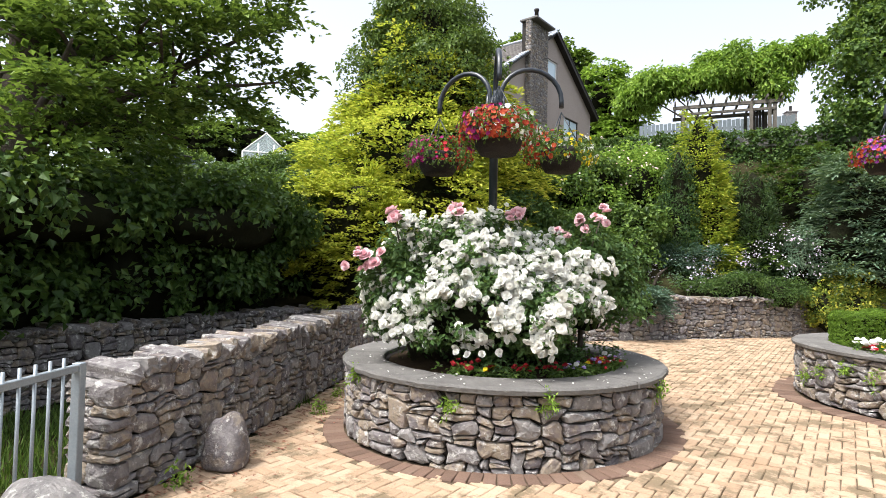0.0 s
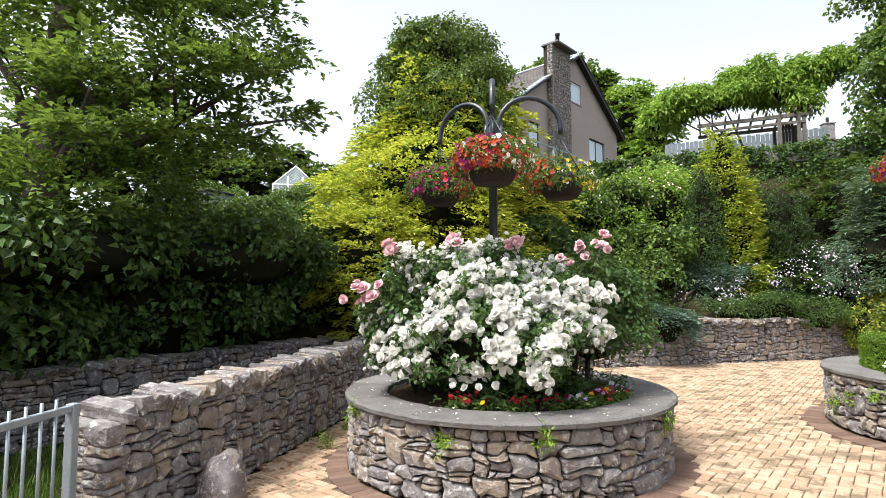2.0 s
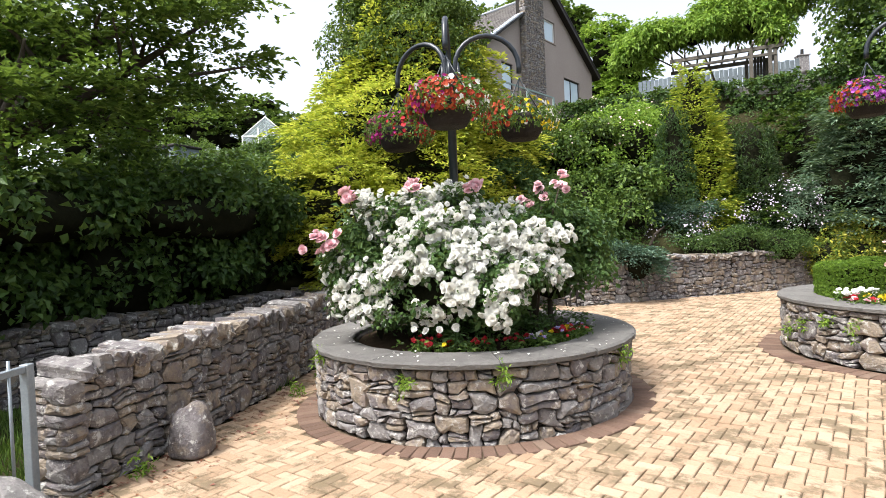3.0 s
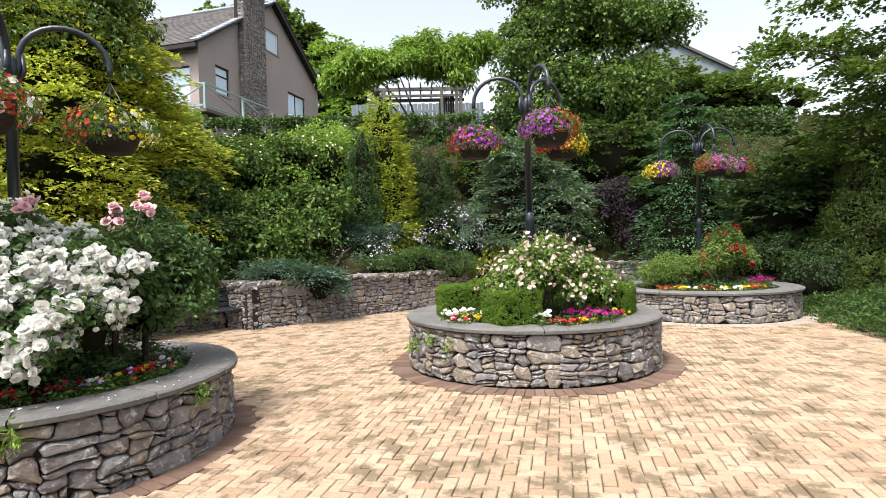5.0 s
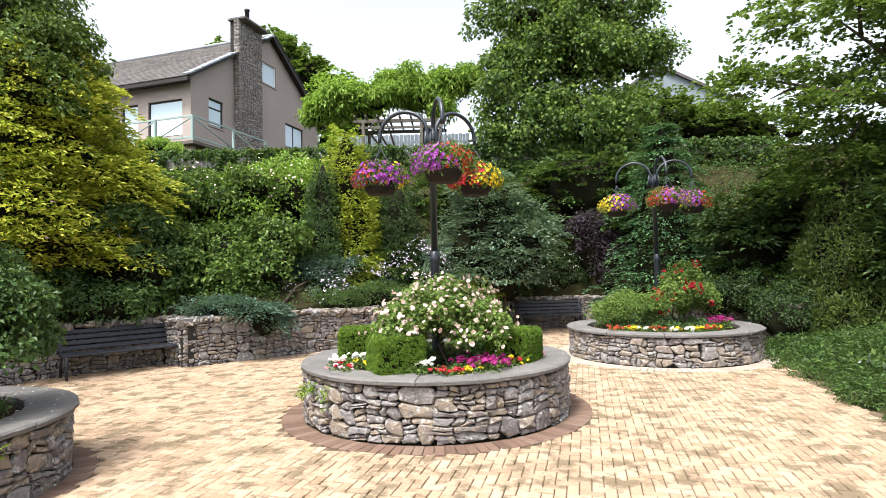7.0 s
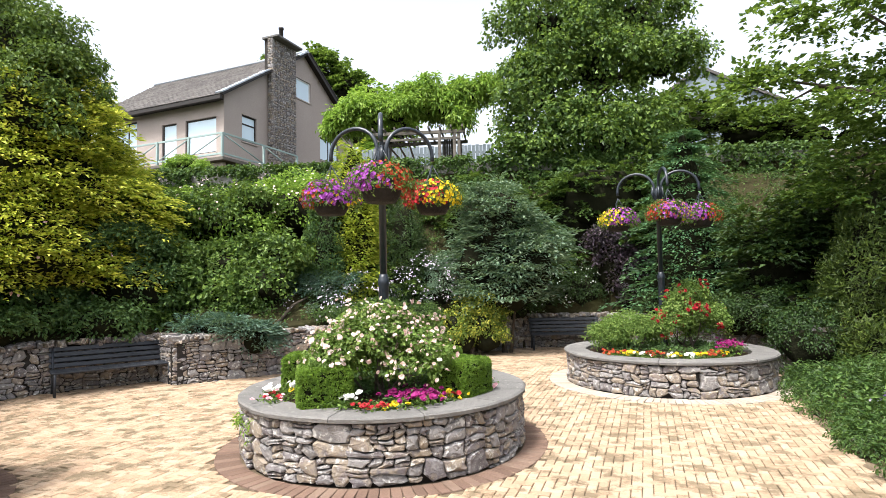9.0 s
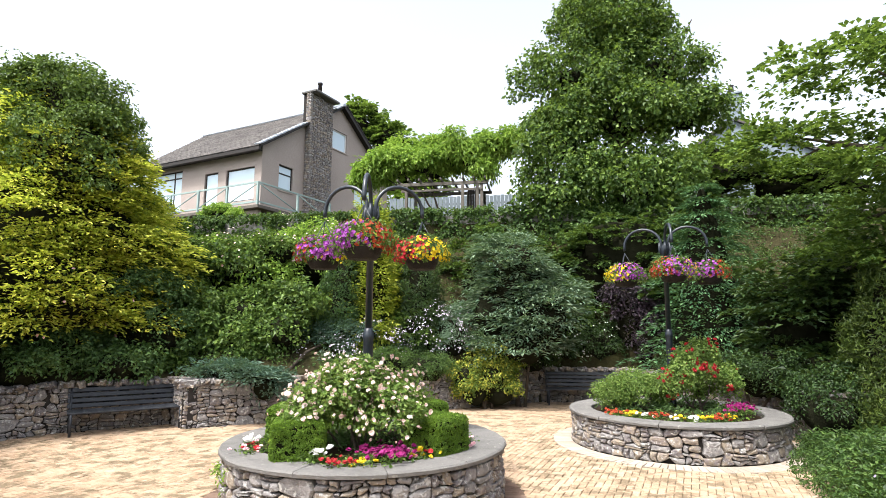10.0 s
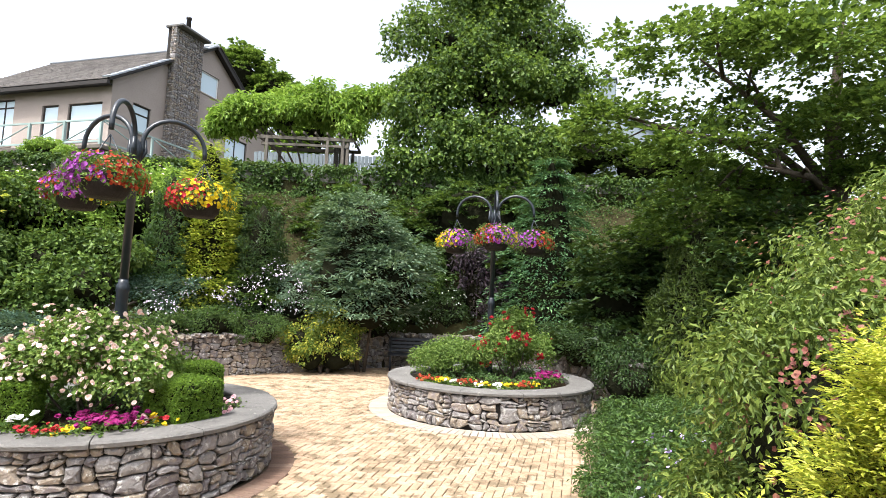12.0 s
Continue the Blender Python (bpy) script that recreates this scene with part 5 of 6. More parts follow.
# big tree on the left bank, layered boughs
lt_ends = [(2.4, 1.9, 3.4), (2.5, 2.1, 2.6), (1.8, 0.7, 2.8), (1.6, 0.4, 2.0), (1.6, -0.4, 2.4), (1.2, 1.5, 1.7), (0.6, 2.4, 4.0), (-0.5, -1.0, 4.0)]
tree("beech", (-7.5, 4.0, 1.6), "large dark tree with low layered branches", ([(0, 0, -0.9), (0.05, 0, 1.2), (0.1, 0.1, 3.2), (0.2, 0.2, 6)], [0.36, 0.30, 0.22, 0.08]),
     limb_set((0.05, 0, 1.3), lt_ends, 0.10, 8),
     [((2.0, 1.7, 3.4), (0.8, 0.8, 0.30)), ((2.15, 1.8, 2.65), (0.8, 0.8, 0.26)), ((2.2, 1.2, 2.9), (0.9, 0.8, 0.25)), ((1.8, 0.6, 2.85), (0.9, 0.8, 0.25)), ((1.6, 0.4, 1.95), (0.9, 0.8, 0.3)), ((1.5, 1.6, 2.1), (0.9, 0.8, 0.25)), ((1.7, -0.4, 2.5), (0.9, 0.8, 0.25)), ((1.7, -0.4, 1.6), (0.9, 0.8, 0.3)), ((1.4, -0.8, 0.9), (0.8, 0.8, 0.4)), ((1.8, 1.2, 3.9), (1.1, 1.0, 0.3)), ((1.4, 0.0, 3.7), (1.1, 1.0, 0.3)), ((0.2, 0.8, 2.6), (1.4, 1.2, 0.4)), ((0.2, 0.4, 1.5), (1.4, 1.4, 0.5)), ((0.4, 1.0, 4.6), (1.6, 1.4, 0.5)), ((-0.8, -0.4, 3.2), (1.6, 1.6, 0.8)), ((0.2, 2.0, 0.7), (1.2, 1.0, 0.5)), ((2.0, 0.6, 4.8), (1.3, 1.2, 0.3))],
     31000, L_TREE, 0.11, 0.65, 0.42, 24, None, 0.3, loose=0.22)
shrub("ivy_bank", "dark ivy and brambles hanging over the steep bank", [((-6.9, 3.2, 1.1), (0.9, 1.5, 1.2)), ((-6.7, 5.4, 1.2), (0.9, 1.4, 1.2)), ((-6.8, 7.4, 1.4), (1.0, 1.4, 1.4)), ((-7.1, 9.8, 1.8), (1.5, 1.5, 1.4)), ((-7.4, 1.0, 1.2), (1.1, 1.7, 1.5)), ((-8.6, 12.0, 2.3), (2.2, 1.8, 1.5)), ((-8.0, 6.6, 1.9), (1.5, 2.2, 1.2)), ((-8.0, 3.0, 1.8), (1.4, 2.2, 1.3)), ((-10.5, 15.5, 3.2), (2.8, 2.2, 1.3)), ((-14.0, 15.5, 3.3), (3.0, 2.2, 1.3)), ((-11, 9.5, 2.4), (2.2, 2.4, 1.2)), ((-6.0, 3.2, 2.0), (0.8, 1.7, 0.5)), ((-5.9, 6.0, 2.0), (0.75, 1.6, 0.5)), ((-6.3, 0.9, 2.0), (0.8, 1.5, 0.6))], 110000, L_IVY, length=0.12, width=0.75, tuft=0.26, droop=0.8)
shrub("leycesteria", "arching green shrub with dark red hanging tassels", [((9.8, 5.1, 1.05), (0.85, 0.7, 1.05)), ((9.45, 5.3, 0.5), (0.55, 0.5, 0.55)), ((10.6, 5.6, 1.45), (1.0, 0.9, 1.2)), ((11.4, 5.0, 1.8), (1.1, 1.0, 1.3)), ((12.0, 6.2, 2.0), (1.3, 1.3, 1.5)), ((9.75, 5.0, 0.55), (0.55, 0.5, 0.5))], 90000, L_LEYC, length=0.06, width=0.42, tuft=0.22, droop=0.9, per=24)
shrub("golden_dwarf_conifer", "bright golden dwarf conifer in the bed", [((9.05, 3.95, 0.85), (0.5, 0.45, 0.7)), ((9.45, 4.05, 1.3), (0.5, 0.45, 0.65)), ((9.95, 4.1, 1.45), (0.6, 0.5, 0.75)), ((8.8, 3.7, 0.5), (0.42, 0.4, 0.5)), ((9.5, 3.7, 0.7), (0.5, 0.4, 0.6))], 90000, L_GOLD, length=0.036, width=0.42, tuft=0.12, droop=-0.3, per=30, flat=True, shrink=0.5)
shrub("bed_perennials", "low leafy perennials along the edge of the bed", [((10.65, 10.8, 0.12), (0.7, 0.9, 0.2)), ((10.3, 9.3, 0.1), (0.6, 0.9, 0.2)), ((9.8, 7.8, 0.1), (0.5, 0.8, 0.22)), ((11.5, 9.6, 0.3), (1.0, 1.5, 0.3)), ((9.25, 6.3, 0.1), (0.4, 0.7, 0.24)), ((8.95, 4.9, 0.2), (0.42, 0.7, 0.34)), ((10.7, 8.1, 0.25), (0.8, 1.2, 0.3))], 34000, L_IVY, length=0.08, width=0.32, tuft=0.2)
edge = []
for (x0, y0), (x1, y1) in zip(RIGHT_BED[:6], RIGHT_BED[1:6]):
    for k in range(5):
        edge.append(((x0 + (x1 - x0) * k / 5 + rc.uniform(-0.02, 0.2), y0 + (y1 - y0) * k / 5, 0.05), (rc.uniform(0.2, 0.34), rc.uniform(0.22, 0.4), rc.uniform(0.08, 0.2))))
shrub("creeping_edging", "low creeping plants spilling over the paving edge", edge, 16000, L_IVY, length=0.055, width=0.45, tuft=0.12, stems=0, inner=None, droop=0.6)
# ---------------------------------------------------------------- planting in the round planters
def rose_bush(name, at, label, blobs, leaves, clusters, mat, head, per=6, spread=0.085, side=(0, -1, 0.4), leaf=0.055, petals=6, layers=3, inner=None, leaves_mat=L_ROSE):
    p = plant(name, at, label, "rose bush")
    bush(p, blobs, leaves, leaves_mat, leaf, 0.65, 0.12, 18, 0.3, inner, 0.62)
    C, N = blob_points(blobs, clusters * 3)
    s = N @ np.array(side) + RNG.normal(0, 0.45, len(C))
    pick = np.argsort(-s)[:clusters]
    P = np.repeat(C[pick] + N[pick] * 0.07, per, 0) + RNG.normal(0, spread, (len(pick) * per, 3))
    Nn = unit(np.repeat(N[pick], per, 0) + rand_dirs(len(P)) * 0.85)
    v, f = flowers(P, Nn, head, petals, layers, 0.22)
    tagged(part_np("blossom", v, f, mat, p), kind="stuff")
    for k in range(7):
        c, r = blobs[k % len(blobs)]
        a = RNG.uniform(0, 6.28)
        bm = bmesh.new()
        tube(bm, [(0.15 * math.cos(a), 0.15 * math.sin(a), -0.08), (c[0] * 0.5, c[1] * 0.5, c[2] * 0.5), (c[0] + r[0] * 0.7 * math.cos(a), c[1] + r[1] * 0.7 * math.sin(a), c[2] + r[2] * RNG.uniform(0, 0.7))], [0.018, 0.012, 0.005], 5)
        part("stem", bm, M_BARK, p)
    return p


rose_bush("white_rose_bush", (P1[0], P1[1], 0.6), "large spreading rose bush covered in white blooms",
          [((-0.05, -0.65, 0.42), (0.95, 0.55, 0.46)), ((-0.2, -0.35, 0.86), (0.78, 0.65, 0.45)), ((0.62, -0.5, 0.42), (0.4, 0.45, 0.4)), ((-0.68, -0.55, 0.5), (0.44, 0.5, 0.5)), ((0.68, -0.2, 0.68), (0.4, 0.45, 0.45))],
          24000, 165, P_WHITE, 0.084, 17, 0.058, side=(0.22, -1, 0.25), petals=6, layers=3, inner=M_INNER_SHADE)


def pink_rose(at, tops, label):
    """A standard rose: long stems, each topped by a cluster of full pink heads."""
    p = plant("pink_rose_bush", at, label, "rose bush")
    bush(p, [((0, 0, 0.55), (0.42, 0.4, 0.5))], 5000, L_ROSE, 0.07, 0.62, 0.12, 18, 0.3)
    for q in tops:
        d = Vector(q) - Vector(at)
        bm = bmesh.new()
        tube(bm, [(0, 0, -0.05), (d.x * 0.35, d.y * 0.35, d.z * 0.55), (d.x, d.y, d.z)], [0.014, 0.010, 0.006], 6)
        part("stem", bm, M_BARK, p)
        n = 5
        P = np.array(d) + RNG.normal(0, 0.055, (n, 3)) * [1.3, 1, 0.6]
        for k in range(n):
            v, f = flowers(P[k:k + 1], unit(rand_dirs(1) * 0.6 + [0.1, -0.5, 0.6]), 0.125, 7, 4, 0.25)
            part_np("bloom", v, f, P_PINK, p)
        C = np.array(d) * RNG.uniform(0.6, 0.98, (12, 1)) + RNG.normal(0, 0.05, (12, 3))
        v, f = tufts(C, unit(rand_dirs(12) + [0, 0, 0.5]), np.full(12, 0.08), 9, 0.07, 0.62)
        part_np("leaves", v, f, L_ROSE, p)


pink_rose((-1.95, 4.5, 0.6), [(-1.98, 4.05, 1.98), (-2.2, 3.95, 1.62), (-2.24, 3.95, 1.5), (-1.5, 4.5, 2.06)], "leggy pink rose with clustered blooms on long stems")
pink_rose((-0.5, 5.0, 0.6), [(-0.35, 4.9, 1.95), (-0.2, 4.95, 1.99), (-1.0, 4.7, 2.02), (-0.62, 5.3, 1.85)], "pink rose with pale clustered blooms beside the post")
shrub("rose_foliage", "leafy rose shrub without open flowers", [((-0.45, 5.45, 1.3), (0.55, 0.5, 0.65))], 9000, L_ROSE, length=0.06, width=0.65, tuft=0.13)


def bedding(name, spots, mat, label, z, size=0.06, per=9, rad=0.10):
    """A small clump of bedding plants: leaves and blossoms."""
    for x, y in spots:
        p = plant(name, (x, y, z), label, "flowers", "bedding flowers")
        C = RNG.normal(0, 1, (14, 3)) * [rad, rad, 0.02] + [0, 0, 0.03]
        v, f = tufts(C, np.tile([[0, 0, 1.0]], (14, 1)), np.full(14, 0.05), 10, 0.045, 0.55)
        part_np("leaves", v, f, L_MID, p)
        P = RNG.normal(0, 1, (per, 3)) * [rad, rad, 0.018] + [0, 0, 0.09]
        v, f = flowers(P, unit(rand_dirs(per) * 0.5 + [0, -0.4, 1.0]), size, 6, 2, 0.2)
        part_np("blossoms", v, f, mat, p)


def ring_spots(c, r, angles):
    return [(c[0] + r * math.cos(radians(a)), c[1] + r * math.sin(radians(a))) for a in angles]


Z1, Z2, Z3 = 0.55, 0.61, 0.53
bedding("red_pansy", ring_spots(P1, 1.10, (-92, -86, -66, -48, -20, -8)), P_RED, "clump of crimson bedding flowers", Z1, 0.055, 9, 0.07)
bedding("yellow_marigold", ring_spots(P1, 1.10, (-78, -30, -14)), P_YELLOW, "clump of yellow bedding flowers", Z1, 0.05, 5, 0.05)
bedding("lilac_pansy", ring_spots(P1, 1.10, (-38, -26, 4)), P_LILAC, "clump of white and lilac pansies", Z1, 0.05, 5, 0.06)
bedding("white_begonia", ring_spots(P1, 1.12, (-34, 2)), P_WHITE, "clump of white bedding flowers", Z1, 0.05, 5, 0.06)
bedding("magenta_dianthus", [(4.05, 6.72), (4.22, 6.68), (4.12, 6.86), (4.3, 6.82)], P_MAGENTA, "clump of deep magenta dianthus", 0.66, 0.07, 16, 0.11)
bedding("yellow_marigold", [(4.57, 6.96), (2.86, 7.2), (4.02, 6.48)], P_YELLOW, "clump of yellow bedding flowers", Z2, 0.07, 6, 0.06)
bedding("red_pansy", [(3.74, 6.46), (4.5, 7.08), (2.62, 7.0), (3.88, 6.52)], P_RED, "clump of red bedding flowers", Z2, 0.06, 8, 0.08)
bedding("white_begonia", [(2.72, 7.36), (2.80, 7.28), (2.5, 7.1), (3.5, 6.52)], P_WHITE, "clump of white bedding flowers", Z2 + 0.05, 0.07, 9, 0.07)
bedding("pink_begonia", [(2.62, 6.86), (4.4, 6.95), (4.86, 7.5), (4.88, 8.0)], P_PINK, "clump of pink bedding flowers", Z2, 0.06, 8, 0.08)
bedding("yellow_marigold", [(7.25, 10.98), (7.95, 10.66), (8.35, 10.72), (8.28, 10.62), (8.8, 10.95), (7.35, 11.1)], P_YELLOW, "clump of yellow bedding flowers", Z3, 0.075, 6, 0.07)
bedding("red_pansy", [(7.0, 11.2), (7.1, 11.08), (7.6, 10.85), (8.55, 10.75), (8.7, 10.85), (7.72, 10.95)], P_ORANGE, "clump of orange red bedding flowers", Z3, 0.065, 9, 0.08)
bedding("magenta_dianthus", [(9.1, 11.35), (9.2, 11.5), (9.0, 11.2), (9.22, 11.7)], P_MAGENTA, "clump of pink magenta dianthus", Z3 + 0.1, 0.07, 16, 0.11)
bedding("white_begonia", [(7.5, 10.8), (7.9, 10.6), (8.15, 10.58)], P_WHITE, "clump of white bedding flowers", Z3, 0.07, 6, 0.06)
bedding("foliage_clump", [(8.8, 11.1), (7.7, 11.2), (8.5, 11.0), (9.1, 12.2)], L_LIME, "low clump of green leaves", Z3, 0.05, 12, 0.14)


def box_block(at, turn, size=0.27, tall=0.42):
    """A block of box clipped square, with rounded edges."""
    p = plant("box_topiary", (*at, 0.62), "box bush clipped into a square green block", "topiary", "clipped box blocks")
    p.matrix_basis = pose(*at, 0.62, 0, 0, turn)
    # core block coloured near black as shade showing between the clipped leaves
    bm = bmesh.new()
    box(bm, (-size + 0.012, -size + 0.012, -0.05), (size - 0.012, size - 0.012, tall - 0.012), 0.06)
    part("inner_shade_body", bm, M_INNER_SHADE, p)
    n = 2000
    u = RNG.uniform(-1, 1, (n, 3)) * [size, size, tall / 2] + [0, 0, tall / 2]
    ax = RNG.integers(0, 5, n)
    for k, (i, q) in enumerate(((0, size), (0, -size), (1, size), (1, -size), (2, tall))):
        u[ax == k, i] = q
    r = 0.075
    heart = np.clip(u, [-size + r, -size + r, -1.0], [size - r, size - r, tall - r])
    N = unit(u - heart)
    C = heart + N * r
    v, f = tufts(C, N, np.full(n, 0.014), 12, 0.021, 0.65, 0.0)
    part_np("foliage", v, f, L_BOX, p)


for at, turn in (((3.22, 6.78), 22), ((4.62, 7.36), -30), ((4.2, 8.55), 40), ((3.15, 8.7), -25), ((2.66, 7.85), 10)):
    box_block(at, turn)
rose_bush("blush_rose_bush", (3.72, 7.05, 0.66), "loose rose bush with many small blush pink blooms",
          [((-0.05, 0.1, 0.46), (0.55, 0.45, 0.40)), ((0.0, 0.2, 0.72), (0.36, 0.34, 0.26)), ((-0.45, 0.0, 0.34), (0.3, 0.32, 0.28)), ((0.48, 0.0, 0.36), (0.34, 0.32, 0.28)), ((0.2, 0.45, 0.5), (0.5, 0.4, 0.35))], 9500, 115, P_BLUSH, 0.054, 4, 0.08, side=(0.1, -0.6, 0.5), petals=6, layers=2, leaves_mat=L_PALE_ROSE)
for (px, py), top, reach in ((P1, 0.62, 1.12), (P2, 0.62, 1.12), (P3, 0.56, 1.3)):
    shrub("planter_foliage", "loose low leaves covering the soil of a planter", [((px + reach * 0.45 * math.cos(a), py + reach * 0.45 * math.sin(a), top), (reach * 0.5, reach * 0.5, 0.10)) for a in (0.3, 1.5, 2.8, 4.0, 5.2)], 7000, L_ROSE, length=0.05, width=0.5, tuft=0.12, stems=0, inner=None)
rose_bush("red_rose_bush", (8.5, 11.75, 0.58), "rose bush with loose red clusters", [((0.0, 0, 0.58), (0.42, 0.38, 0.45)), ((0.4, 0.1, 0.4), (0.4, 0.36, 0.34)), ((-0.35, 0.0, 0.35), (0.3, 0.3, 0.3)), ((0.1, 0.05, 0.95), (0.25, 0.25, 0.25))], 9500, 30, P_RED, 0.085, 4, 0.055, leaves_mat=L_PALE_ROSE)
shrub("green_hebe", "loose light green shrub in the planter", [((7.45, 11.75, 0.88), (0.42, 0.42, 0.36)), ((7.05, 11.95, 0.8), (0.35, 0.35, 0.28)), ((7.8, 11.6, 1.0), (0.25, 0.25, 0.25))], 8000, L_PALE_ROSE, length=0.06, width=0.45, tuft=0.14, loose=0.3, inner=None)


# ---------------------------------------------------------------- terrace: pergola, fences, far buildings
def pergola():
    p = thing("pergola", (2.25, 20.95, 6.0), "weathered timber pergola buried under a climber", "pergola")
    for x, y in ((-1.4, 0), (0.75, 0), (1.3, 0), (1.46, 0.05), (-1.4, 1.6), (0.75, 1.6), (1.4, 1.6)):
        bm = bmesh.new()
        box(bm, (x - 0.055, y - 0.055, -0.2), (x + 0.055, y + 0.055, 1.34), 0.008)
        part("post", bm, M_TIMBER, p)
    for y in (0, 1.6):
        bm = bmesh.new()
        box(bm, (-1.75, y - 0.04, 1.345), (1.7, y + 0.04, 1.47), 0.008)
        part("beam", bm, M_TIMBER, p)
    bm = bmesh.new()
    box(bm, (-1.6, -0.03, 1.12), (1.5, 0.03, 1.21), 0.008)
    part("cross_rail", bm, M_TIMBER, p)
    for k in range(9):
        bm = bmesh.new()
        box(bm, (-1.7 + 0.41 * k, -0.35, 1.475), (-1.645 + 0.41 * k, 1.95, 1.57), 0.006)
        part("rafter", bm, M_TIMBER, p)
    for k in range(5):
        bm = bmesh.new()
        box(bm, (0.82 + 0.09 * k, 0.85, 0.0), (0.90 + 0.09 * k, 0.88, 1.34), 0.004)
        part("panel_board", bm, M_FASCIA, p)


pergola()
shrub("wisteria", "lush light green climber heaped over the pergola", [((-0.5, 21.5, 8.15), (0.7, 0.7, 0.65)), ((0.3, 21.6, 8.35), (0.85, 0.75, 0.65)), ((1.3, 21.6, 8.45), (0.95, 0.85, 0.65)), ((2.4, 21.7, 8.75), (1.0, 0.9, 0.8)), ((3.3, 21.7, 8.55), (0.85, 0.8, 0.7)), ((4.1, 21.7, 9.0), (0.65, 0.6, 0.42)), ((4.8, 21.7, 9.15), (0.5, 0.5, 0.32)), ((-0.9, 21.4, 7.75), (0.45, 0.5, 0.4)), ((3.75, 21.3, 7.85), (0.32, 0.35, 0.5))], 36000, L_LIME, length=0.2, width=0.36, tuft=0.34, per=14, droop=0.9, inner=M_INNER_SHADE, shrink=0.55, loose=0.24, category="climber")


def board_fence():
    p = thing("fence", (-0.8, 24.5, 6.0), "blue grey board fence behind the pergola", "fence")
    for k in range(36):
        bm = bmesh.new()
        box(bm, (0.16 * k, 0, -0.2), (0.16 * k + 0.145, 0.025, 1.75 + 0.03 * (k % 2)), 0.004)
        part("board", bm, M_FENCE, p)
    for z in (0.4, 1.4):
        bm = bmesh.new()
        box(bm, (0, 0.03, z), (5.8, 0.07, z + 0.08), 0.004)
        part("rail", bm, M_TIMBER, p)


board_fence()


def greenhouse():
    g = thing("greenhouse", (-22.4, 24.6, 6.1), "white framed glass greenhouse beyond the hedge", "greenhouse")
    g.matrix_basis = pose(-22.4, 24.6, 6.1, 0, 0, 40)
    w, ln, ev, ap = 2.6, 5.0, 1.85, 3.0

    def bar(a, b, name="glazing_bar", r=0.035):
        bm = bmesh.new()
        tube(bm, [a, b], r, 6)
        part(name, bm, M_WHITE, g)

    for y in np.linspace(0, ln, 7):
        bar((0, y, 0), (0, y, ev))
        bar((w, y, 0), (w, y, ev))
        bar((0, y, ev), (w / 2, y, ap))
        bar((w, y, ev), (w / 2, y, ap))
    for a, b in (((0, 0, ev), (0, ln, ev)), ((w, 0, ev), (w, ln, ev)), ((w / 2, 0, ap), (w / 2, ln, ap)), ((0, 0, ev), (w, 0, ev)), ((w / 3, 0, 0), (w / 3, 0, 2.35)), ((2 * w / 3, 0, 0), (2 * w / 3, 0, 2.35))):
        bar(a, b, "frame_bar", 0.045)
    for pts in (((0, 0, 0), (0, ln, 0), (0, ln, ev), (0, 0, ev)), ((w, 0, 0), (w, ln, 0), (w, ln, ev), (w, 0, ev)), ((0, 0, ev), (0, ln, ev), (w / 2, ln, ap), (w / 2, 0, ap)), ((w, 0, ev), (w, ln, ev), (w / 2, ln, ap), (w / 2, 0, ap)), ((0, 0, 0), (w, 0, 0), (w, 0, ev), (w / 2, 0, ap), (0, 0, ev)), ((0, ln, 0), (w, ln, 0), (w, ln, ev), (w / 2, ln, ap), (0, ln, ev))):
        bm = bmesh.new()
        fc = bm.faces.new([bm.verts.new(q) for q in pts])
        fc.normal_update()
        r = bmesh.ops.extrude_face_region(bm, geom=[fc])
        bmesh.ops.translate(bm, vec=fc.normal * 0.008, verts=[e for e in r["geom"] if isinstance(e, bmesh.types.BMVert)])
        part("pane", bm, M_GHGLASS, g)


greenhouse()


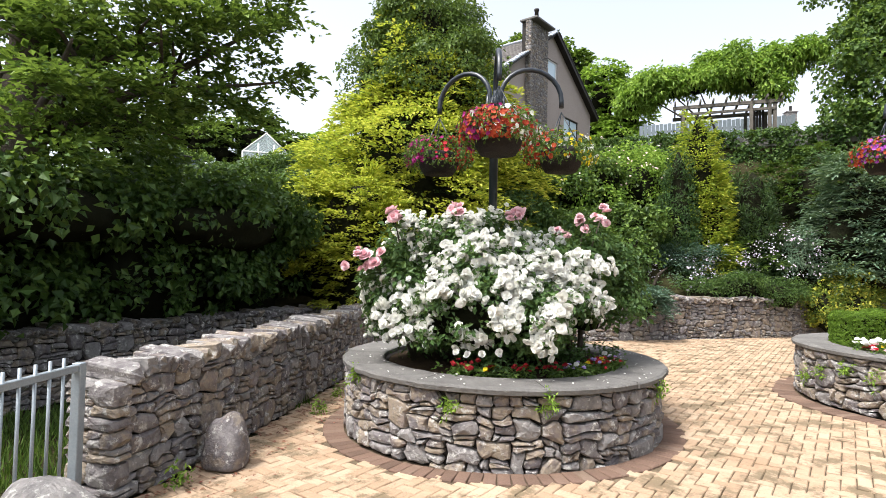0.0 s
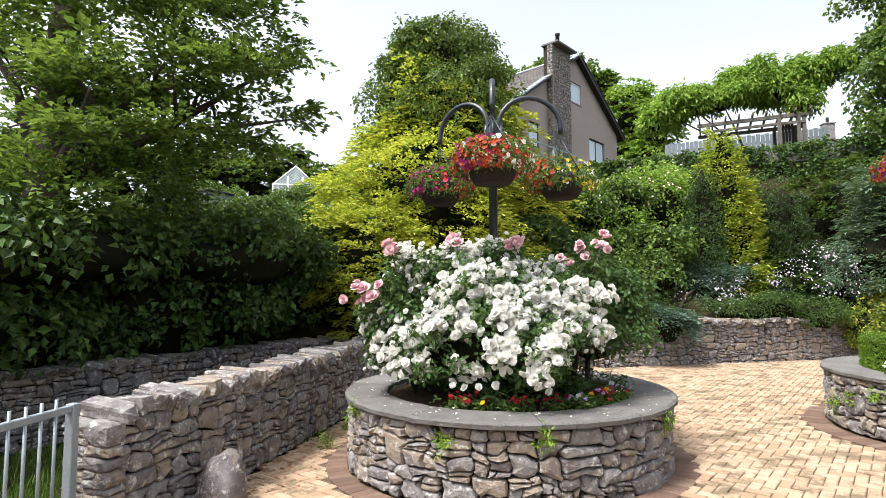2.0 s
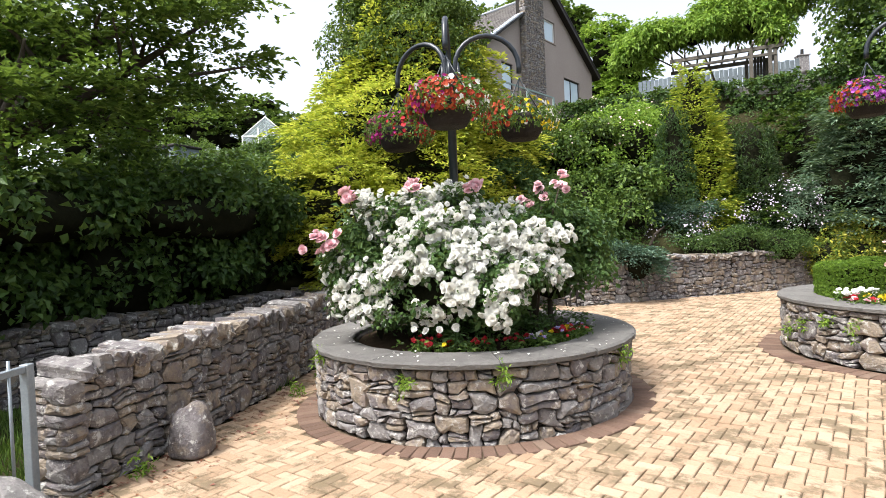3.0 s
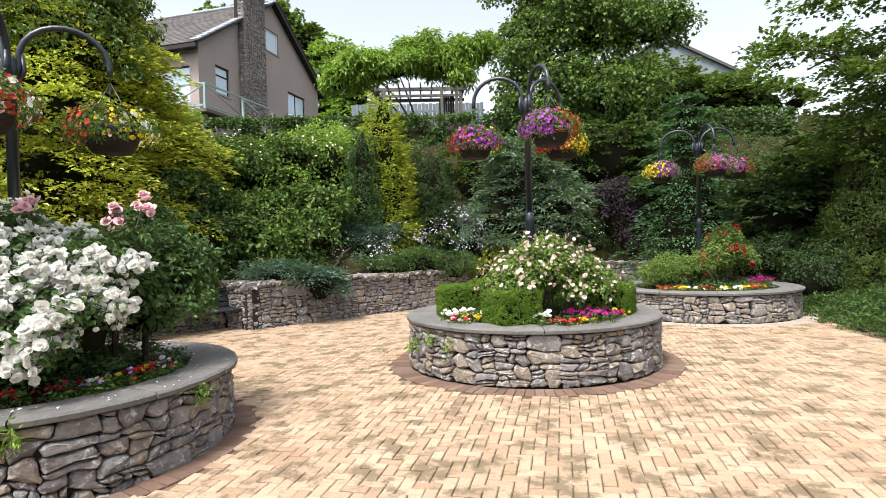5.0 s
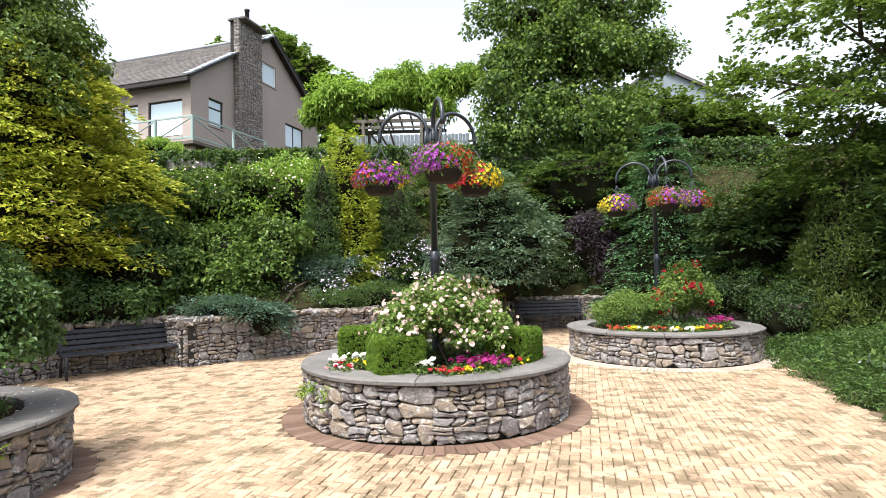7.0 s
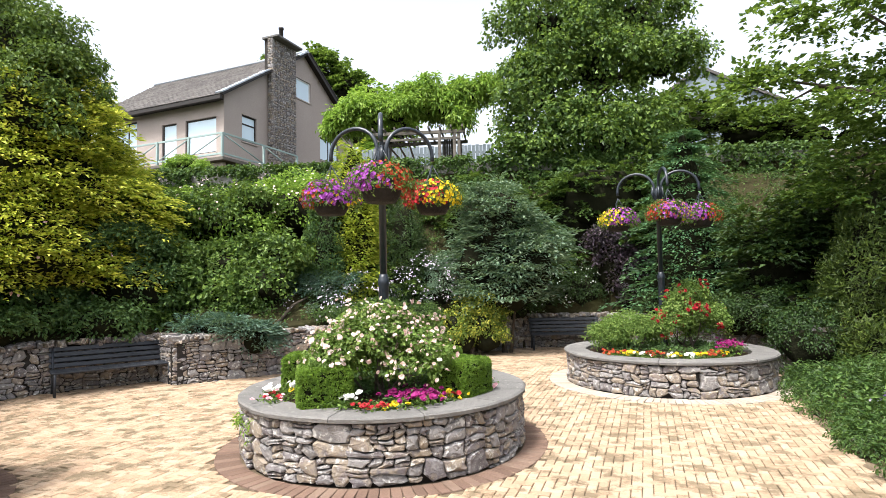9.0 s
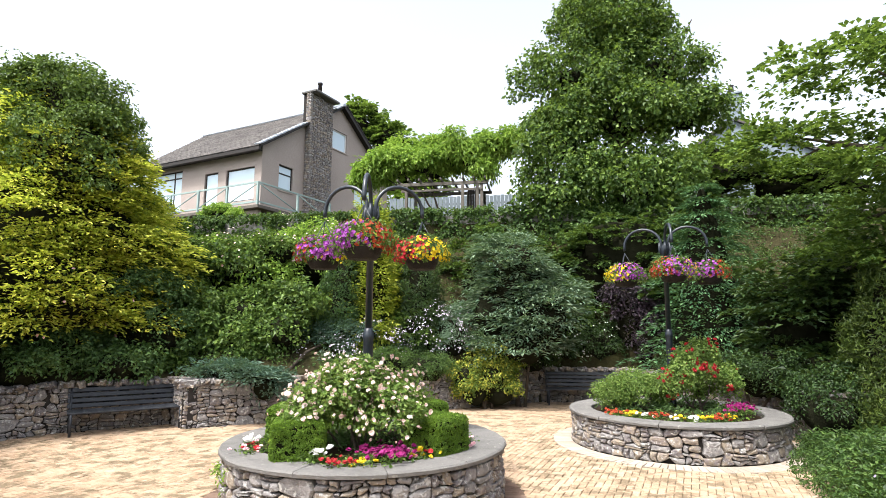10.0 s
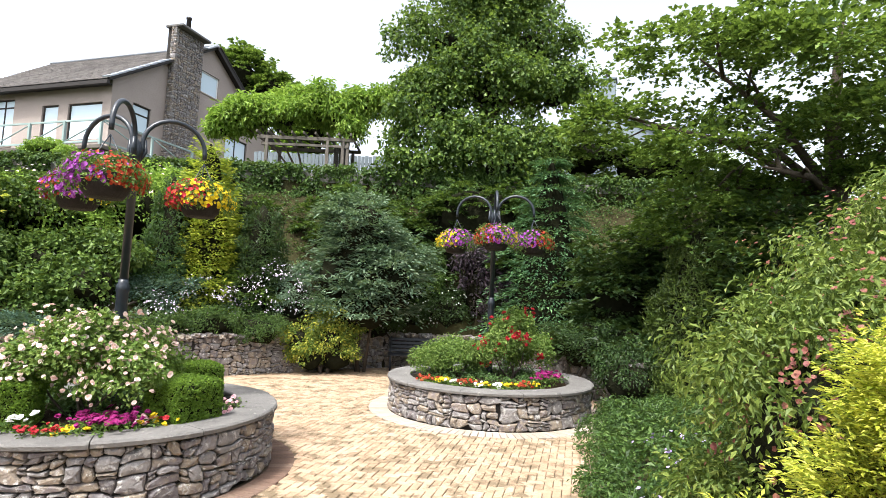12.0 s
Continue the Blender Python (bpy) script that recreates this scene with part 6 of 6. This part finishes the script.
def simple_house(at, turn, wide, deep, eave, apex, label, wall, chimney=True):
    h = thing("far_house", at, label, "house")
    h.matrix_basis = pose(*at, 0, 0, turn)
    bm = bmesh.new()
    pr = [(-wide / 2, -0.5), (wide / 2, -0.5), (wide / 2, eave), (0, apex), (-wide / 2, eave)]
    a = [bm.verts.new((x, 0, z)) for x, z in pr]
    b = [bm.verts.new((x, deep, z)) for x, z in pr]
    bm.faces.new(a)
    bm.faces.new(b[::-1])
    for k in range(5):
        bm.faces.new((a[(k + 1) % 5], a[k], b[k], b[(k + 1) % 5]))
    part("wall", bm, wall, h)
    for s in (-1, 1):
        bm = bmesh.new()
        sl = Vector((s * wide / 2, 0, eave - apex))
        e = sl.normalized() * 0.3
        n = Vector((-s * (eave - apex), 0, wide / 2)).normalized()
        n = n if n.z > 0 else -n
        q = [Vector((0, -0.2, apex)), Vector((s * wide / 2, -0.2, eave)) + e, Vector((s * wide / 2, deep + 0.2, eave)) + e, Vector((0, deep + 0.2, apex))]
        lo = [bm.verts.new(p + n * 0.02) for p in q]
        hi = [bm.verts.new(p + n * 0.16) for p in q]
        bm.faces.new(lo[::-1])
        bm.faces.new(hi)
        for k in range(4):
            bm.faces.new((lo[k], lo[(k + 1) % 4], hi[(k + 1) % 4], hi[k]))
        part("roof", bm, M_ROOF, h)
    for x in (-wide * 0.22, wide * 0.22):
        bm = bmesh.new()
        box(bm, (x - 0.5, -0.05, eave * 0.45), (x + 0.5, 0.06, eave * 0.45 + 1.3), 0.02)
        wn_ = part("window", bm, M_WHITE, h)
        bm = bmesh.new()
        box(bm, (x - 0.42, -0.07, eave * 0.45 + 0.08), (x + 0.42, -0.052, eave * 0.45 + 1.22))
        part("pane", bm, M_SKY_PANE, wn_)
    if chimney:
        bm = bmesh.new()
        box(bm, (-0.45, 0.1, apex - 0.4), (0.45, 0.8, apex + 1.5), 0.02)
        box(bm, (-0.52, 0.03, apex + 1.5), (0.52, 0.87, apex + 1.62), 0.02)
        st = part("chimney", bm, wall, h)
        bm = bmesh.new()
        lathe(bm, [(0.14, 0), (0.12, 0.5), (0.15, 0.52), (0.1, 0.54)], 12, (0, 0.45, apex + 1.62))
        part("chimney_pot", bm, M_ROOF, st)
    return h


simple_house((10.9, 58.7, 7.5), 15, 8.0, 9.0, 5.4, 7.6, "far stone house with a gable chimney", M_STONE)
simple_house((16.0, 31.5, 6.4), -20, 7.5, 8.0, 4.2, 6.6, "grey house glimpsed between the trees", M_FENCE)


def far_tree(at, label, blobs, leaves, mat=L_TREE, size=0.35):
    p = plant("far_tree", at, label, "tree", "trees beyond the terrace")
    bm = bmesh.new()
    tube(bm, [(0, 0, -0.5), (0.1, 0, blobs[0][0][2] * 0.6), (0, 0, blobs[0][0][2])], [0.3, 0.2, 0.06], 8)
    part("trunk", bm, M_BARK, p)
    bush(p, knobbly(blobs, 3, 4), leaves, mat, size, 0.8, 0.7, 20, 0.3, M_INNER_SHADE, 0.6, name="crown", flat=True)


far_tree((-9.5, 48, 7.0), "broad tree showing behind the house roof", [((-1.0, 0, 13.0), (2.6, 2.5, 2.4)), ((-4.2, 0, 13.0), (2.2, 2, 1.8)), ((1.8, 0, 11.4), (2.0, 2, 2.0))], 9000)
far_tree((-3.6, 40, 6.8), "light green tree beside the house gable", [((-0.4, 0, 7.0), (1.6, 1.6, 2.3)), ((1.3, 0, 5.8), (1.6, 1.5, 2.3)), ((0.4, 0.5, 3.4), (2.2, 1.8, 2.2))], 14000, L_LIME, 0.25)
far_tree((13.6, 27, 6.3), "tree filling the gap behind the sycamore", [((0, 0, 2.4), (2.0, 2, 1.4)), ((2.6, 0, 1.8), (2.0, 2, 1.2)), ((-2.5, -1, 1.6), (2.0, 1.6, 1.5)), ((5, 0, 1.6), (2.0, 2, 1.2))], 14000, L_MID, 0.22)
for k, (x, y, h) in enumerate(((-29, 33, 6.2), (-33, 30, 6.6), (-25.5, 37, 5.0), (-22, 40, 4.2), (-38, 27, 7.2), (-18.5, 42, 3.8), (-44, 22, 8))):
    far_tree((x, y, 6.5), "hazy green tree beyond the greenhouse", [((0, 0, h * 0.7), (2.6, 2.4, h * 0.32)), ((1.8, 0.4, h * 0.5), (2.2, 2, h * 0.28)), ((-1.8, -0.4, h * 0.42), (2.2, 2, h * 0.3))], 5000, (L_MID, L_TREE, L_LIME)[k % 3], 0.3)
shrub("terrace_shrubs", "mixed shrubs on the terrace beyond the hedge", [((-15, 22.5, 6.6), (2.2, 1.2, 0.8)), ((-18.5, 22.8, 6.5), (2.0, 1.2, 0.7)), ((-11.6, 22.2, 6.8), (1.6, 1.0, 0.9)), ((-26, 23, 6.8), (2.4, 1.4, 1.1))], 16000, L_MID, length=0.13, width=0.6, tuft=0.22)
shrub("dome_bush", "clipped light green dome above the hedge", [((-6.6, 20.9, 6.45), (0.85, 0.6, 0.5))], 6000, L_LIME, length=0.07, width=0.6, tuft=0.11)


def shed():
    s = thing("shed", (-20.8, 18.4, 4.9), "small dark teal garden shed", "shed")
    bm = bmesh.new()
    box(bm, (-0.9, -0.7, -0.6), (0.9, 0.7, 1.3), 0.02)
    part("body", bm, M_FENCE, s)
    bm = bmesh.new()
    box(bm, (-1.0, -0.8, 1.3), (1.0, 0.8, 1.4), 0.02)
    part("roof", bm, M_FASCIA, s)


shed()


# ---------------------------------------------------------------- small flowers on the bank and in the bed
def sprinkle(name, label, blobs, n, mat, size):
    """A drift of small flowers over the skin of a planting."""
    x = blobs[0][0]
    p = plant(name, x, label, "flowers")
    C, N = blob_points(rel(x, blobs), n)
    v, f = flowers(C + N * 0.11, unit(N + rand_dirs(len(C)) * 0.4 + [0, -0.2, 0.2]), size, 5, 1, 0.15)
    tagged(part_np("blossoms", v, f, mat, p), kind="stuff")


sprinkle("lilac_asters", "drift of tiny lilac asters on the bank", [((3.2, 15.7, 1.75), (0.85, 0.6, 0.8)), ((1.6, 15.0, 1.55), (0.75, 0.5, 0.6)), ((0.6, 14.1, 1.25), (0.75, 0.4, 0.5))], 1300, P_ASTER, 0.034)
sprinkle("white_daisies", "scatter of tiny white flowers by the bench", [((5.5, 16.9, 1.3), (0.62, 0.42, 0.72)), ((7.4, 17.9, 1.5), (0.92, 0.42, 0.72)), ((6.4, 17.9, 1.3), (0.72, 0.37, 0.52))], 320, P_WHITE, 0.045)
shrub("daisy_bush", "dark green shrub behind the bench", [((5.5, 16.9, 1.3), (0.6, 0.4, 0.7)), ((7.4, 17.9, 1.5), (0.9, 0.4, 0.7)), ((6.4, 17.9, 1.3), (0.7, 0.35, 0.5))], 11000, L_DARK, length=0.07, width=0.6, tuft=0.18, per=18)
sprinkle("cranesbill", "pale lilac cranesbill along the edge of the bed", [((9.9, 7.7, 0.22), (0.45, 0.8, 0.26)), ((9.05, 5.4, 0.28), (0.4, 0.9, 0.25))], 170, P_LILAC, 0.042)
sprinkle("rambler_blooms", "few pale pink blooms on the rambler", [((-3.7, 10.8, 2.1), (1.05, 0.85, 1.2))], 34, P_PINK, 0.065)
sprinkle("leycesteria_tassels", "dark red hanging tassels among the leaves", [((9.95, 5.1, 1.05), (0.83, 0.73, 1.03)), ((10.6, 5.6, 1.45), (1.03, 0.93, 1.23)), ((11.4, 5.0, 1.8), (1.13, 1.03, 1.33))], 2600, L_RED, 0.038)
sprinkle("climber_blossom", "small pale blossoms on the climber", [((-3.2, 15.3, 3.6), (2.2, 1.6, 1.1)), ((-0.9, 16.1, 4.0), (1.9, 1.5, 1.0))], 260, P_BLUSH, 0.06)


# ---------------------------------------------------------------- ground cover on the bank
def ground_cover(n, per):
    """Low leaves hiding the earth of the bank and of the right-hand bed."""
    x, y = RNG.uniform(-6.5, 14.5, n), RNG.uniform(2.5, 19.8, n)
    ok = ~inside(PLAZA, x, y) & (line_distance(BACK_WALL, x, y) > 0.45) & (line_distance(RIGHT_BED, x, y) > 0.15) & ((y > 8.9) | (x > 8.8)) & (x > -4.0 - 0.4 * np.maximum(y - 9, 0))
    x, y = x[ok], y[ok]
    C = np.stack([x, y, ground_height(x, y) + RNG.uniform(0.0, 0.16, len(x))], 1)
    v, f = tufts(C, np.tile([[0, -0.35, 0.94]], (len(x), 1)), RNG.uniform(0.10, 0.24, len(x)), per, 0.085, 0.55)
    tagged(part_np("ground_cover", v, f, L_IVY), "low dark green leaves covering the planted bank", "ground cover", kind="stuff")


ground_cover(11000, 13)
shrub("cotoneaster", "loose dark shrub trailing over the end of the wall", [((10.45, 13.2, 1.0), (0.55, 0.7, 0.45)), ((10.1, 14.4, 1.1), (0.5, 0.7, 0.45)), ((10.72, 11.95, 0.55), (0.6, 0.6, 0.6)), ((9.3, 16.2, 1.15), (0.6, 0.5, 0.4))], 9000, L_DARK, length=0.06, width=0.6, tuft=0.2, per=18, droop=0.8)


# ---------------------------------------------------------------- litter and weeds
def weed(at, label="small green weed rooted in the stonework"):
    p = plant("weed", at, label, "weed", "weeds in the joints")
    C = RNG.normal(0, 0.035, (10, 3)) * [1, 1, 1.4]
    v, f = tufts(C, unit(rand_dirs(10) + [0, -0.3, 0.6]), np.full(10, 0.045), 9, 0.05, 0.35)
    part_np("leaves", v, f, L_LIME, p)


for c, r, a, z in ((P1, 1.60, -14, 0.45), (P1, 1.60, -128, 0.50), (P1, 1.60, -88, 0.40), (P1, 1.60, -60, 0.46), (P2, 1.70, -145, 0.45), (P2, 1.70, -158, 0.38), (P2, 1.70, -136, 0.42), (P2, 1.70, -168, 0.30)):
    weed((c[0] + r * math.cos(radians(a)), c[1] + r * math.sin(radians(a)), z))
for x, y in ((-3.15, 4.6), (-3.45, 5.4), (-3.7, 6.6), (-2.9, 2.5)):
    weed((x + 0.05, y, -0.09))


def litter(name, n, place, mat, size, label):
    P = place(n)
    N = unit(rand_dirs(n) * 0.25 + [0, 0, 1.0])
    v, f = leaf_faces(P, N, rand_dirs(n), size, 0.6, 0.1)
    tagged(part_np(name, v, f, mat), label, "litter", kind="stuff")


def grass(n):
    P = np.stack([RNG.uniform(-5.9, -3.5, n), RNG.uniform(-0.5, 5.0, n), np.full(n, -0.2)], 1)
    A = unit(rand_dirs(n) * 0.45 + [0, 0, 1.0])
    v, f = leaf_faces(P, unit(np.cross(A, rand_dirs(n))), A, 0.14, 0.10, 0.1)
    tagged(part_np("grass", v, f, L_MID), "unmown grass beyond the gate", "grass", kind="stuff")


grass(9000)
bedding("orange_bedding", [(-3.62, 6.3)], P_ORANGE, "small clump of orange flowers at the wall foot", -0.13, 0.07, 16, 0.07)


def on_cap(n):
    a, r = RNG.uniform(0, 2 * np.pi, n), RNG.uniform(1.25, 1.62, n)
    return np.stack([P1[0] + r * np.cos(a), P1[1] + r * np.sin(a), np.full(n, 0.598)], 1)


def by_wall(n):
    t = RNG.uniform(0, 1, n)
    d = np.abs(RNG.normal(0, 0.35, n)) + 0.05
    x = -3.05 - 0.75 * t + d
    return np.stack([x, 2.1 + 4.6 * t, 0.008 + dip(x)], 1)


litter("fallen_petals", 90, on_cap, P_WHITE, 0.03, "white fallen petals lying on the capstones")
litter("leaf_litter", 420, by_wall, L_RED, 0.04, "brown leaf litter along the foot of the wall")


# ---------------------------------------------------------------- herringbone paving
def paving():
    """Buff bricks in herringbone; those in the open middle of the court are objects of their own."""
    pave = thing("pavement", (0, 0, 0), "buff brick paving laid in herringbone with dirty joints", "paving", kind="structure")
    L, W, turn = 0.192, 0.096, radians(-14)
    n = 110
    cells = []
    for k in range(-2 * n, 2 * n):
        for m in range(-60, 60):
            ox, oy = k * W + m * 2 * W, k * W - m * 2 * W
            cells.append((ox + W, oy + W / 2, 0))
            cells.append((ox + 2.5 * W, oy, 1))
    c = np.array(cells)
    ca, sa = math.cos(turn), math.sin(turn)
    x = c[:, 0] * ca - c[:, 1] * sa + 3
    y = c[:, 0] * sa + c[:, 1] * ca + 6
    ok = inside(PLAZA, x, y) & (y > -6.5)
    for p, r in ((P1, 1.82), (P2, 1.96), (P3, 2.16)):
        ok &= np.hypot(x - p[0], y - p[1]) > r
    x, y, s = x[ok], y[ok], c[ok, 2]
    order = np.argsort(np.hypot(x - 2.9, y - 3.7))
    own = order[:300]
    flag = np.zeros(len(x), bool)
    flag[own] = True
    bv, bf = brick_shape(L - 0.008, W - 0.008)
    bv, bf = np.array(bv), np.array(bf)
    rest = np.where(~flag)[0]
    ang = turn + s[rest] * math.pi / 2 + RNG.normal(0, 0.012, len(rest))
    tilt = RNG.normal(0, 0.012, (len(rest), 2))
    z = RNG.normal(0, 0.0022, len(rest)) + dip(x[rest], y[rest])
    C, S = np.cos(ang)[:, None], np.sin(ang)[:, None]
    X = bv[:, 0] * C - bv[:, 1] * S + x[rest][:, None]
    Y = bv[:, 0] * S + bv[:, 1] * C + y[rest][:, None]
    Z = bv[:, 2] + z[:, None] + bv[:, 0] * tilt[:, :1] + bv[:, 1] * tilt[:, 1:]
    V = np.stack([X, Y, Z], -1).reshape(-1, 3)
    F = (bf[None] + (np.arange(len(rest)) * len(bv))[:, None, None]).reshape(-1, 4)
    o = part_np("bricks", V, F, M_PAVER, pave)
    tagged(o, kind="stuff")
    me = brick_mesh("brick", L - 0.008, W - 0.008, M_PAVER_ONE)
    for k in own:
        b = new("brick", me)
        b.parent = pave
        b.matrix_local = pose(x[k], y[k], float(dip(x[k], y[k])) + RNG.normal(0, 0.0022), RNG.normal(0, 0.6), RNG.normal(0, 0.6), math.degrees(turn) + 90 * s[k] + RNG.normal(0, 0.7))


paving()
